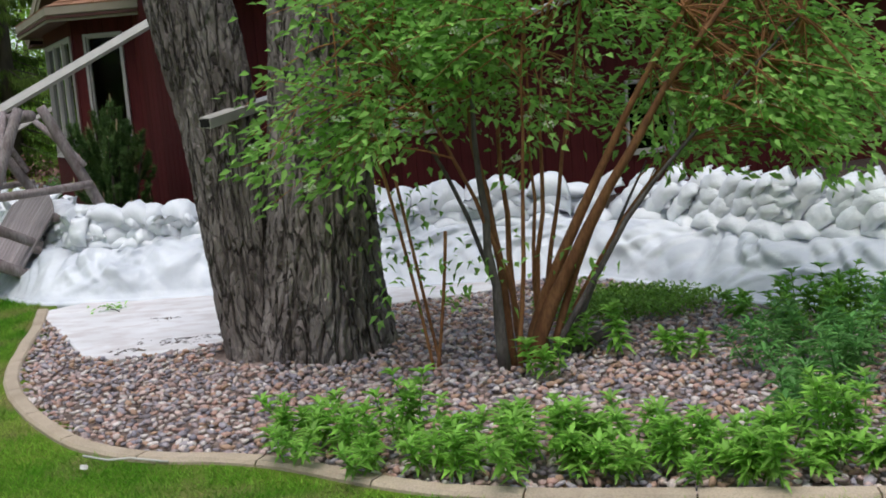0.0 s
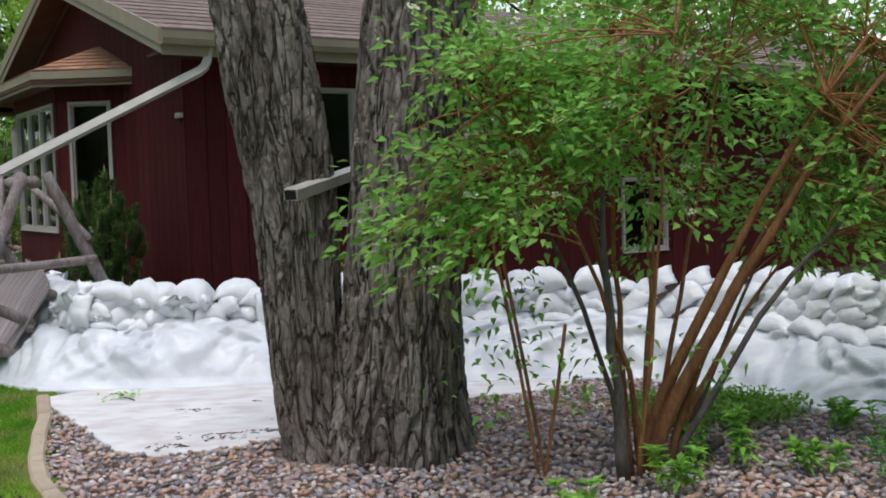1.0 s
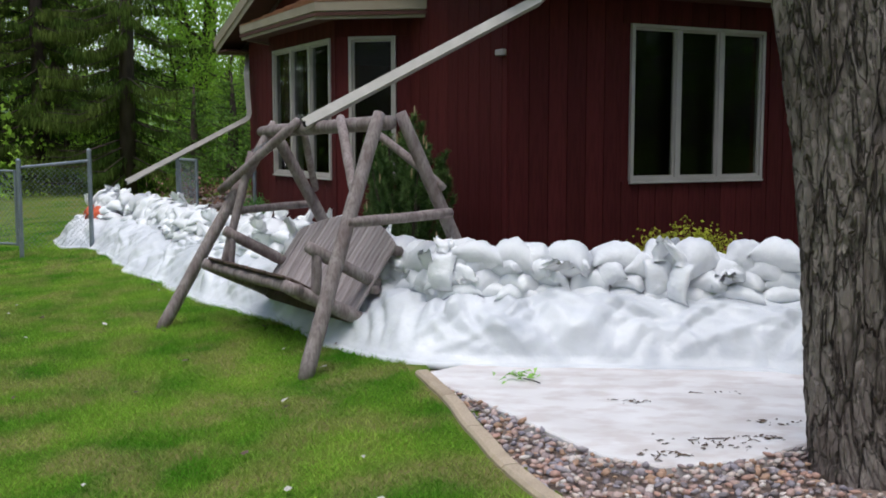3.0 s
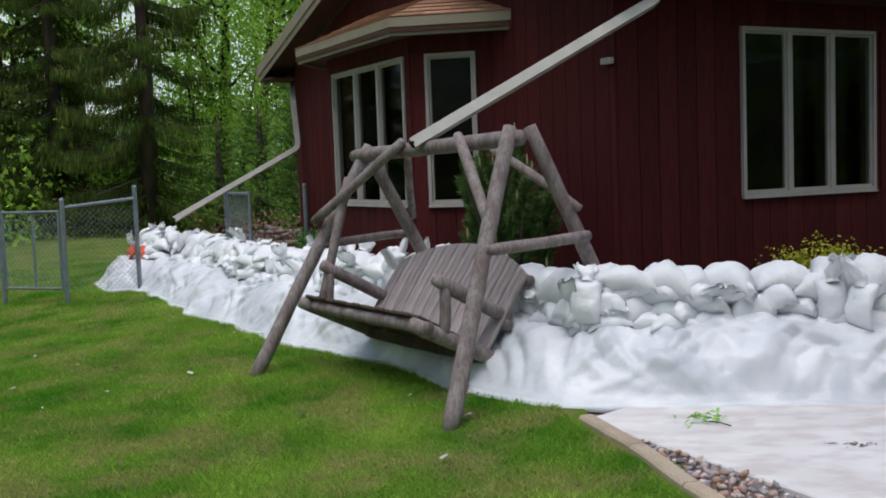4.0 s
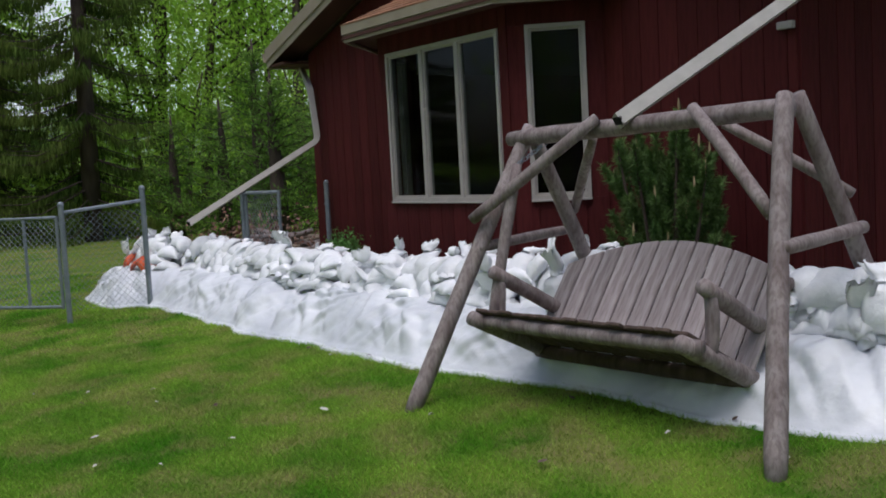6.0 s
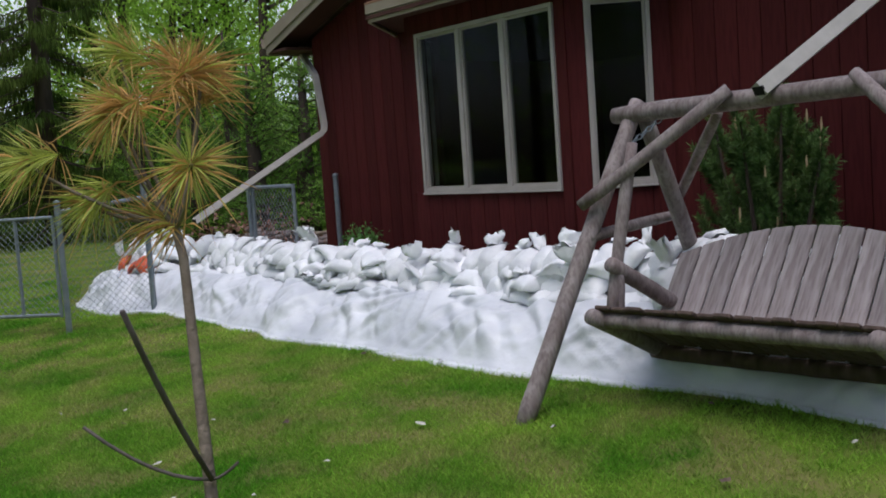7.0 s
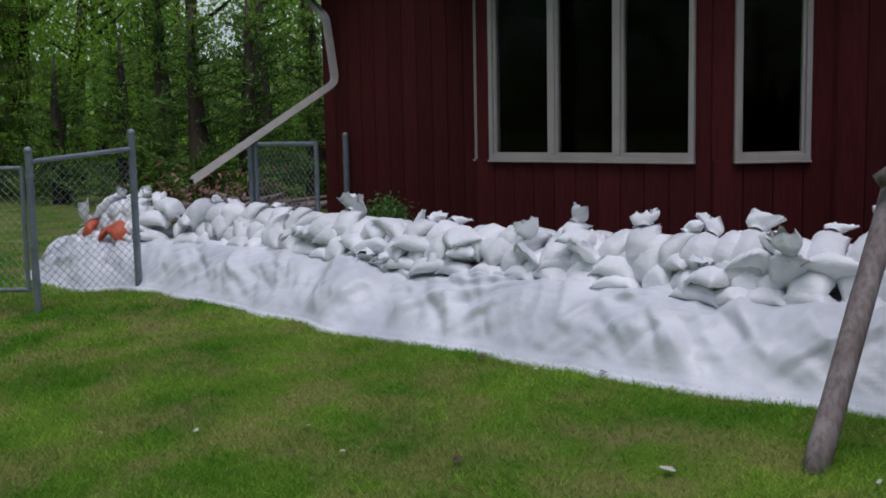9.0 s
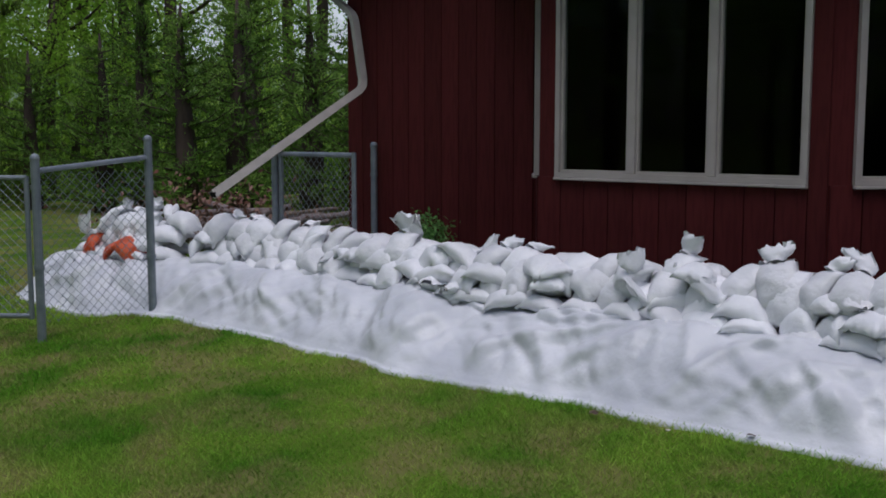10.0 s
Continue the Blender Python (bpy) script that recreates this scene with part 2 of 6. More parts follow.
def finish(name, me, material, parent, label, smooth):
    me.materials.append(material)
    if smooth:
        me.polygons.foreach_set("use_smooth", [True] * len(me.polygons))
    ob = new(name, me)
    if parent is not None:
        ob.parent = parent
    if label:
        ob["label"] = label
    return ob


def part(name, bm, material, parent=None, label="", smooth=False):
    me = bpy.data.meshes.new(name)
    bm.to_mesh(me)
    bm.free()
    return finish(name, me, material, parent, label, smooth)


def raw(name, verts, faces, material, parent=None, label="", smooth=False):
    me = bpy.data.meshes.new(name)
    me.from_pydata([tuple(v) for v in verts], [], [tuple(f) for f in faces])
    me.update()
    return finish(name, me, material, parent, label, smooth)


def tris(name, V, F, material, parent=None, label=""):
    """A mesh from numpy arrays of places and of faces that all have the same number of corners."""
    V, F = np.asarray(V, np.float32), np.asarray(F, np.int32)
    me = bpy.data.meshes.new(name)
    me.vertices.add(len(V))
    me.vertices.foreach_set("co", V.ravel())
    k = F.shape[1]
    me.loops.add(F.size)
    me.loops.foreach_set("vertex_index", F.ravel())
    me.polygons.add(len(F))
    me.polygons.foreach_set("loop_start", np.arange(len(F), dtype=np.int32) * k)
    me.update(calc_edges=True)
    me.validate()
    return finish(name, me, material, parent, label, False)


def box(bm, lo, hi, m=None):
    v = [bm.verts.new((x, y, z)) for z in (lo[2], hi[2]) for y in (lo[1], hi[1]) for x in (lo[0], hi[0])]
    if m is not None:
        for w in v:
            w.co = m @ w.co
    for f in ((0, 2, 3, 1), (4, 5, 7, 6), (0, 1, 5, 4), (1, 3, 7, 5), (3, 2, 6, 7), (2, 0, 4, 6)):
        bm.faces.new([v[k] for k in f])
    return v


def soften(bm, w, segments=1):
    bmesh.ops.bevel(bm, geom=list(bm.edges), offset=w, segments=segments, affect="EDGES", clamp_overlap=True)


def boxed(name, lo, hi, material, parent, label="", bevel=0.0, m=None):
    bm = bmesh.new()
    box(bm, lo, hi, m)
    if bevel:
        soften(bm, bevel)
    return part(name, bm, material, parent, label)


def prism(bm, poly, a, b, axis):
    """A polygon of (u, w) drawn out from a to b along an axis: 'x', 'y' or 'z'."""
    put = {"x": lambda u, w, q: (q, u, w), "y": lambda u, w, q: (u, q, w), "z": lambda u, w, q: (u, w, q)}[axis]
    lo = [bm.verts.new(put(u, w, a)) for u, w in poly]
    hi = [bm.verts.new(put(u, w, b)) for u, w in poly]
    n = len(poly)
    bm.faces.new(lo)
    bm.faces.new(hi[::-1])
    for k in range(n):
        bm.faces.new((lo[k], hi[k], hi[(k + 1) % n], lo[(k + 1) % n]))
    bmesh.ops.recalc_face_normals(bm, faces=bm.faces)


def tube(points, radii, sides=10, rough=0.0, seed=0.0, square=False, cap=True):
    """A bmesh tube along points, uneven by rough."""
    bm = bmesh.new()
    pts = [Vector(p) for p in points]
    rings = []
    ref = None
    for k, p in enumerate(pts):
        d = (pts[min(k + 1, len(pts) - 1)] - pts[max(k - 1, 0)]).normalized()
        if ref is None:
            ref = UP.cross(d) if abs(d.z) < 0.95 else Vector((1, 0, 0))
        a = (ref - d * ref.dot(d)).normalized()
        ref = a
        b = d.cross(a)
        r = radii[k] if hasattr(radii, "__len__") else radii
        ring = []
        for j in range(sides):
            th = 2 * math.pi * (j + (0.5 if square else 0)) / sides
            q = p + a * math.cos(th) * r + b * math.sin(th) * r * (0.75 if square else 1)
            if rough:
                q += (q - p) * rough * noise.noise(q * 7 + Vector((seed, seed, seed)))
            ring.append(bm.verts.new(q))
        rings.append(ring)
    for r0, r1 in zip(rings, rings[1:]):
        for j in range(sides):
            bm.faces.new((r0[j], r0[(j + 1) % sides], r1[(j + 1) % sides], r1[j]))
    if cap:
        bm.faces.new(rings[0][::-1])
        bm.faces.new(rings[-1])
    return bm


def log(name, a, b, r, parent, r2=None, bend=0.012, material=None, label="", sides=12):
    a, b = Vector(a), Vector(b)
    n = max(4, int((b - a).length / 0.12))
    rnd = random.Random(round(a.x * 977 + b.y * 353))
    off = Vector((rnd.uniform(-1, 1), rnd.uniform(-1, 1), rnd.uniform(-0.5, 0.5))) * bend
    pts, rad = [], []
    r2 = r if r2 is None else r2
    for k in range(n + 1):
        f = k / n
        pts.append(a.lerp(b, f) + off * math.sin(math.pi * f))
        rad.append((r + (r2 - r) * f) * (0.90 if k in (0, n) else 1))
    bm = tube(pts, rad, sides, 0.10, rnd.uniform(0, 50))
    return part(name, bm, material or M_LOG, parent, label, True)


def curve_through(points, step):
    """Catmull-Rom through points, resampled evenly."""
    P = [np.array(p, float) for p in points]
    P = [2 * P[0] - P[1]] + P + [2 * P[-1] - P[-2]]
    out = []
    for k in range(1, len(P) - 2):
        for f in np.linspace(0, 1, 24, endpoint=False):
            a, b, c, d = P[k - 1], P[k], P[k + 1], P[k + 2]
            out.append(0.5 * (2 * b + (c - a) * f + (2 * a - 5 * b + 4 * c - d) * f * f + (3 * b - 3 * c + d - a) * f ** 3))
    out.append(P[-2])
    out = np.array(out)
    s = np.concatenate([[0], np.cumsum(np.linalg.norm(np.diff(out, axis=0), axis=1))])
    q = np.arange(0, s[-1], step)
    return np.stack([np.interp(q, s, out[:, k]) for k in range(out.shape[1])], 1)


def inside(poly, x, y):
    """Which of the places x, y lie in a polygon."""
    r = np.zeros(len(x), bool)
    n = len(poly)
    for k in range(n):
        (x0, y0), (x1, y1) = poly[k], poly[(k + 1) % n]
        c = ((y0 > y) != (y1 > y)) & (x < (x1 - x0) * (y - y0) / ((y1 - y0) or 1e-9) + x0)
        r ^= c
    return r


# ---- the plan ----
FAR = Vector((-5.92, 17.24, 0))
ALONG = Vector((0.475, -0.88, 0))
OUT = Vector((-0.88, -0.475, 0))
HOUSE = Matrix(((ALONG.x, -OUT.x, 0, FAR.x), (ALONG.y, -OUT.y, 0, FAR.y), (0, 0, 1, 0), (0, 0, 0, 1)))


def level(x, y):
    """The ground's height: flat by the house, falling away across the lawn."""
    d = (x - FAR.x) * OUT.x + (y - FAR.y) * OUT.y
    return 0.05 - 0.085 * np.clip(d - 1.9, 0, 3.2)


TOE = [(-8.82, 17.2), (-8.66, 16.7), (-8.3, 16.06), (-7.82, 15.72), (-7.19, 14.62), (-6.84, 13.9), (-6.54, 13.29), (-6.08, 12.58), (-5.58, 11.73), (-5.23, 11.11), (-4.75, 10.5), (-4.17, 9.73), (-3.8, 9.0), (-3.3, 8.42), (-2.65, 8.21), (-2.0, 8.18), (-1.1, 8.1), (-0.15, 7.9), (0.75, 7.83), (1.2, 7.65), (1.5, 7.25), (1.8, 6.63), (2.1, 6.34), (2.48, 5.87), (3.1, 5.2), (3.9, 4.4)]
KERB = [(-3.12, 8.02), (-2.94, 7.4), (-2.83, 6.9), (-2.6, 6.06), (-2.26, 5.38), (-1.73, 4.64), (-1.25, 4.28), (-0.74, 4.08), (-0.22, 3.72), (0.2, 3.54), (0.95, 3.38), (2.0, 3.2), (3.4, 3.0), (5.0, 2.9)]
SLAB = [(-3.13, 7.98), (-2.27, 6.36), (-2.02, 6.18), (-1.6, 6.3), (-0.36, 7.25), (0.37, 7.48), (0.62, 7.7), (0.6, 8.1), (-1.1, 8.35), (-2.65, 8.45)]
LINE = curve_through(TOE, 0.05)
TAN = np.gradient(LINE, axis=0)
TAN /= np.linalg.norm(TAN, axis=1)[:, None]
SIDE = np.stack([-TAN[:, 1], TAN[:, 0]], 1)

# ---- ground ----
DEEP_END = 15.0
xs = np.concatenate([[-400, -120, -50, -30, -20], np.arange(-14, 6.01, 0.1), [14, 24, 50, 120, 400]])
ys = np.concatenate([[-400, -120, -50, -20, -8, -3], np.arange(0, 22.01, 0.1), [26, 32, 45, 80, 150, 400]])
kerb_line = curve_through(KERB, 0.05)
bed_poly = [tuple(p) for p in kerb_line] + [(5.0, 5.0)] + [tuple(p) for p in (LINE + SIDE * 0.1)[::-1] if p[0] > -3.1]
gx, gy = np.tile(xs, len(ys)), np.repeat(ys, len(xs))
edge = np.array(bed_poly)[:len(kerb_line)]
sunk = np.where(inside(bed_poly, gx, gy), 0.12, 0.0)
for k in np.nonzero(sunk)[0]:
    if np.min(np.hypot(edge[:, 0] - gx[k], edge[:, 1] - gy[k])) < 0.10:
        sunk[k] = 0.0
V = [(x, y, float(level(x, y)) + 0.006 * noise.noise(Vector((x, y, 0)) * 0.8) - d) for x, y, d in zip(gx, gy, sunk)]
nx = len(xs)
F = [(j * nx + i, j * nx + i + 1, (j + 1) * nx + i + 1, (j + 1) * nx + i) for j in range(len(ys) - 1) for i in range(nx - 1)]
tagged(raw("ground", V, F, M_GROUND, smooth=True), "green lawn over soil, running to the woods", "ground", kind="structure")

# the stone bed's soil sheet and the pale slab
bm = bmesh.new()
bm.faces.new([bm.verts.new((x, y, float(level(x, y)) - 0.03)) for x, y in bed_poly])
bmesh.ops.triangulate(bm, faces=bm.faces)
bmesh.ops.recalc_face_normals(bm, faces=bm.faces)
tagged(part("bed_soil", bm, M_BED), "brown soil of the planting bed under stones", "soil", kind="structure")
bm = bmesh.new()
prism(bm, SLAB, -0.08, 0.058, "z")
soften(bm, 0.008)
slab = tagged(part("pavement", bm, M_SLAB), "pale stained concrete slab beside the stone bed", "pavement", kind="structure")

# dark sheet added between dike and house, standing for the darkness there
inner = [tuple(p) for p in (LINE + SIDE * 0.7)]
mulch = inner + [(11.5, 8.0)] + [tuple((HOUSE @ Vector(q)).xy) for q in ((7.3, DEEP_END, 0), (7.3, 0.0, 0), (0.0, 0.0, 0))]
bm = bmesh.new()
bm.faces.new([bm.verts.new((x, y, 0.064)) for x, y in mulch])
bmesh.ops.triangulate(bm, faces=bm.faces)
bmesh.ops.recalc_face_normals(bm, faces=bm.faces)
tagged(part("mulch_bed", bm, M_DARK_FILL), "dark sheet added over the ground between the dike and the house", "mulch", kind="structure")

# kerb of cast pieces
kerb = tagged(new("kerb"), "tan concrete edging between lawn and stones", "kerb", kind="structure")
for k in range(0, len(kerb_line) - 13, 12):
    bm = bmesh.new()
    rows = []
    for j in range(k, k + 13):
        f = min(j, k + 12)
        p = kerb_line[f]
        d = kerb_line[min(f + 1, len(kerb_line) - 1)] - kerb_line[f - 1 if f else 0]
        d = d / np.linalg.norm(d)
        if j == k:
            p = p + d * 0.004
        if j == k + 12:
            p = p - d * 0.004
        nrm = np.array((-d[1], d[0]))
        z = float(level(*p))
        wob = 0.006 * noise.noise(Vector((p[0] * 5, p[1] * 5, 2)))
        prof = ((-0.045, -0.06), (-0.045, 0.012), (-0.032, 0.026), (0.032, 0.026), (0.045, 0.012), (0.045, -0.06))
        rows.append([bm.verts.new((p[0] + nrm[0] * (u + wob), p[1] + nrm[1] * (u + wob), z + w)) for u, w in prof])
    for r0, r1 in zip(rows, rows[1:]):
        for a in range(5):
            bm.faces.new((r0[a], r0[a + 1], r1[a + 1], r1[a]))
    bm.faces.new(rows[0][::-1])
    bm.faces.new(rows[-1])
    bmesh.ops.recalc_face_normals(bm, faces=bm.faces)
    part("kerb_piece", bm, M_KERB, kerb)

# ---- house ----
house = tagged(new("house"), "dark red board-sided house with a bay window and shingled gable roof", "house")
house.matrix_world = HOUSE
WID, DEEP = 7.28, 15.0
EAVE, PITCH, APEX = 2.876, 0.306, 3.64


def hrise(s):
    return EAVE + PITCH * (APEX - abs(s - APEX))


def boards_on(m, length, z_of, step=0.2, holes=()):
    """Boards on a flat wall; holes: (s0, s1, z0, z1)."""
    out = []
    x = 0.0
    while x < length - 0.02:
        w = min(step, length - x)
        spans = [(0.0, z_of(x, w))]
        for s0, s1, z0, z1 in holes:
            if x + w > s0 + 0.01 and x < s1 - 0.01:
                nxt = []
                for a, b in spans:
                    if a < z0:
                        nxt.append((a, min(b, z0)))
                    if b > z1:
                        nxt.append((max(a, z1), b))
                spans = nxt
        for a, b in spans:
            if b - a > 0.02:
                out.append((m @ Matrix.Translation((x, 0, 0)), w, a, b))
        x += step
    return out


# gable wall, with the bay's opening
B0, B1, BF0, BF1, BD = 2.24, 5.36, 2.73, 4.85, 0.60
bm = bmesh.new()
prism(bm, [(0, 0), (B0, 0), (B0, 2.72), (B1, 2.72), (B1, 0), (WID, 0), (WID, EAVE), (APEX, hrise(APEX)), (0, EAVE)], 0.0, 0.15, "y")
gable = part("wall", bm, M_SIDING, house)
gable_boards = boards_on(Matrix(), WID, lambda x, w: min(hrise(x), hrise(x + w)) - 0.02, 0.2, [(B0 - 0.01, B1 + 0.01, -1, 2.72)])
for m, wd, z0, z1 in gable_boards:
    b2 = bmesh.new()
    box(b2, (0.004, -0.016, 0), (wd - 0.004, 0.0, z1 - z0))
    ob = part("board", b2, M_SIDING, gable)
    ob.matrix_basis = m @ Matrix.Translation((0, 0, z0))


def hoop(x0, x1, z0, z1, w, y0, y1):
    """A rectangular frame of even width as one closed shape."""
    bm = bmesh.new()
    o = [(x0, z0), (x1, z0), (x1, z1), (x0, z1)]
    i = [(x0 + w, z0 + w), (x1 - w, z0 + w), (x1 - w, z1 - w), (x0 + w, z1 - w)]
    rings = [[bm.verts.new((x, y, z)) for x, z in r] for r, y in ((o, y0), (o, y1), (i, y1), (i, y0))]
    for a in range(4):
        r0, r1 = rings[a], rings[(a + 1) % 4]
        for k in range(4):
            bm.faces.new((r0[k], r0[(k + 1) % 4], r1[(k + 1) % 4], r1[k]))
    bmesh.ops.recalc_face_normals(bm, faces=bm.faces)
    return bm


def window(m, w, z0, z1, panes, label):
    """A framed window on a wall's face; m puts its left end, face towards -y."""
    ob = new("window")
    ob.parent = house
    ob.matrix_basis = m
    ob["label"] = label
    fr = 0.034
    part("window_frame", hoop(0, w, z0, z1, fr, -0.035, 0.06), M_FRAME, ob)
    boxed("window_sill", (-0.004, -0.05, z0 - 0.02), (w + 0.004, 0.05, z0 - 0.002), M_FRAME, ob, bevel=0.004)
    step = (w - 2 * fr) / panes
    for k in range(panes):
        a = fr + k * step
        if k:
            boxed("mullion", (a - 0.028, -0.03, z0 + fr), (a + 0.028, 0.05, z1 - fr), M_FRAME, ob, bevel=0.004)
        lo = a + (0.028 if k else 0) + 0.002
        hi = a + step - (0.028 if k < panes - 1 else 0) - 0.002
        part("sash", hoop(lo, hi, z0 + fr + 0.001, z1 - fr - 0.001, 0.018, -0.012, 0.03), M_FRAME, ob)
        pane = boxed("pane", (lo + 0.019, 0.008, z0 + fr + 0.02), (hi - 0.019, 0.014, z1 - fr - 0.02), M_GLASS, ob)
        pane.visible_shadow = False
    return ob


def framed_wall(m, length, z1, hole, label=""):
    """A wall on the x axis of m, thick towards +y, with one window hole (s0, s1, z0, z1), and boards."""
    s0, s1, a, b = hole
    for lo, hi in (((s1, 0, 0), (length, 0.1, z1)), ((s0, 0, 0), (s1, 0.1, a)), ((s0, 0, b), (s1, 0.1, z1)), ((0, 0, 0), (s0, 0.1, z1))):
        w = boxed("wall", lo, hi, M_SIDING, house, label)
        w.matrix_basis = m
    for mm, wd, z0, zz in boards_on(Matrix(), length, lambda x, w: z1 - 0.01, 0.2, [hole]):
        if wd < 0.03:
            continue
        b2 = bmesh.new()
        box(b2, (0.004, -0.016, 0), (wd - 0.004, 0.0, zz - z0))
        ob = part("board", b2, M_SIDING, w)
        ob.matrix_basis = mm @ Matrix.Translation((0, 0, z0))
    return w


WZ0, WZ1 = 1.06, 2.515
front = Matrix.Translation((BF0, -BD, 0))
framed_wall(front, BF1 - BF0, 2.72, (0.16, 2.0, WZ0, WZ1), "bay wall clad in dark red boards")
window(front @ Matrix.Translation((0.16, 0, 0)), 1.84, WZ0, WZ1, 3, "three-light window with pale frames")
sw = math.hypot(B1 - BF1, BD)
right = Matrix.Translation((BF1, -BD, 0)) @ Matrix.Rotation(math.atan2(BD, B1 - BF1), 4, "Z")
framed_wall(right, sw, 2.72, (0.14, 0.14 + 0.5, WZ0, WZ1))
window(right @ Matrix.Translation((0.14, 0, 0)), 0.5, WZ0, WZ1, 1, "narrow single-light window with a pale frame")
left = Matrix.Translation((B0, 0, 0)) @ Matrix.Rotation(-math.atan2(BD, BF0 - B0), 4, "Z")
framed_wall(left, math.hypot(BF0 - B0, BD), 2.72, (0.12, 0.12 + 0.5, WZ0, WZ1))
window(left @ Matrix.Translation((0.12, 0, 0)), 0.5, WZ0, WZ1, 1, "narrow single-light window with a pale frame")

# side wall towards the stone bed: x runs into the depth of the house
side = Matrix.Translation((WID, 0, 0)) @ Matrix.Rotation(math.pi / 2, 4, "Z")
SW0, SW1 = 1.29, 2.92
SX0, SX1 = 5.7, 6.5
for lo, hi in (((0.15, 0, 0), (SW0, 0.15, EAVE)), ((SW1, 0, 0), (SX0, 0.15, EAVE)), ((SX1, 0, 0), (DEEP, 0.15, EAVE)), ((SW0, 0, 0), (SW1, 0.15, 1.08)), ((SW0, 0, 2.515), (SW1, 0.15, EAVE)), ((SX0, 0, 0), (SX1, 0.15, 0.55)), ((SX0, 0, 1.5), (SX1, 0.15, EAVE))):
    sidewall = boxed("wall", lo, hi, M_SIDING, house, "long side wall of dark red vertical boards")
    sidewall.matrix_basis = side
for mm, wd, z0, zz in boards_on(Matrix(), DEEP, lambda x, w: EAVE - 0.02, 0.2, [(SW0, SW1, 1.08, 2.515), (SX0, SX1, 0.55, 1.5)]):
    b2 = bmesh.new()
    box(b2, (0.004, -0.016, 0), (wd - 0.004, 0.0, zz - z0))
    ob = part("board", b2, M_SIDING, sidewall)
    ob.matrix_basis = mm @ Matrix.Translation((0, 0, z0))
window(side @ Matrix.Translation((SW0, 0, 0)), SW1 - SW0, 1.08, 2.515, 3, "dark three-light window with pale frames")
window(side @ Matrix.Translation((SX0, 0, 0)), SX1 - SX0, 0.55, 1.5, 1, "small dark window behind the shrub")

# far side, back wall, floor and ceiling close the house
boxed("wall", (0, 0.15, 0), (0.15, DEEP, EAVE), M_SIDING, house)
bm = bmesh.new()
prism(bm, [(0.15, 0), (WID - 0.15, 0), (WID - 0.15, EAVE), (APEX, hrise(APEX)), (0.15, EAVE)], DEEP - 0.15, DEEP, "y")
part("wall", bm, M_SIDING, house)
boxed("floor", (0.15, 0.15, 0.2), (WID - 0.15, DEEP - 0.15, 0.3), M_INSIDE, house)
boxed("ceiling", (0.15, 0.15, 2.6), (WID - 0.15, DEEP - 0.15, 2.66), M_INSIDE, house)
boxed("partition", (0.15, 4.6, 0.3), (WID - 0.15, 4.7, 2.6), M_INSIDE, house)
bm = bmesh.new()
prism(bm, [(B0, 0.15), (B0, 0.0), (BF0 + 0.1, -BD + 0.1), (BF1 - 0.1, -BD + 0.1), (B1, 0.0), (B1, 0.15)], 0.2, 0.3, "z")
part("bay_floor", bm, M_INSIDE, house)

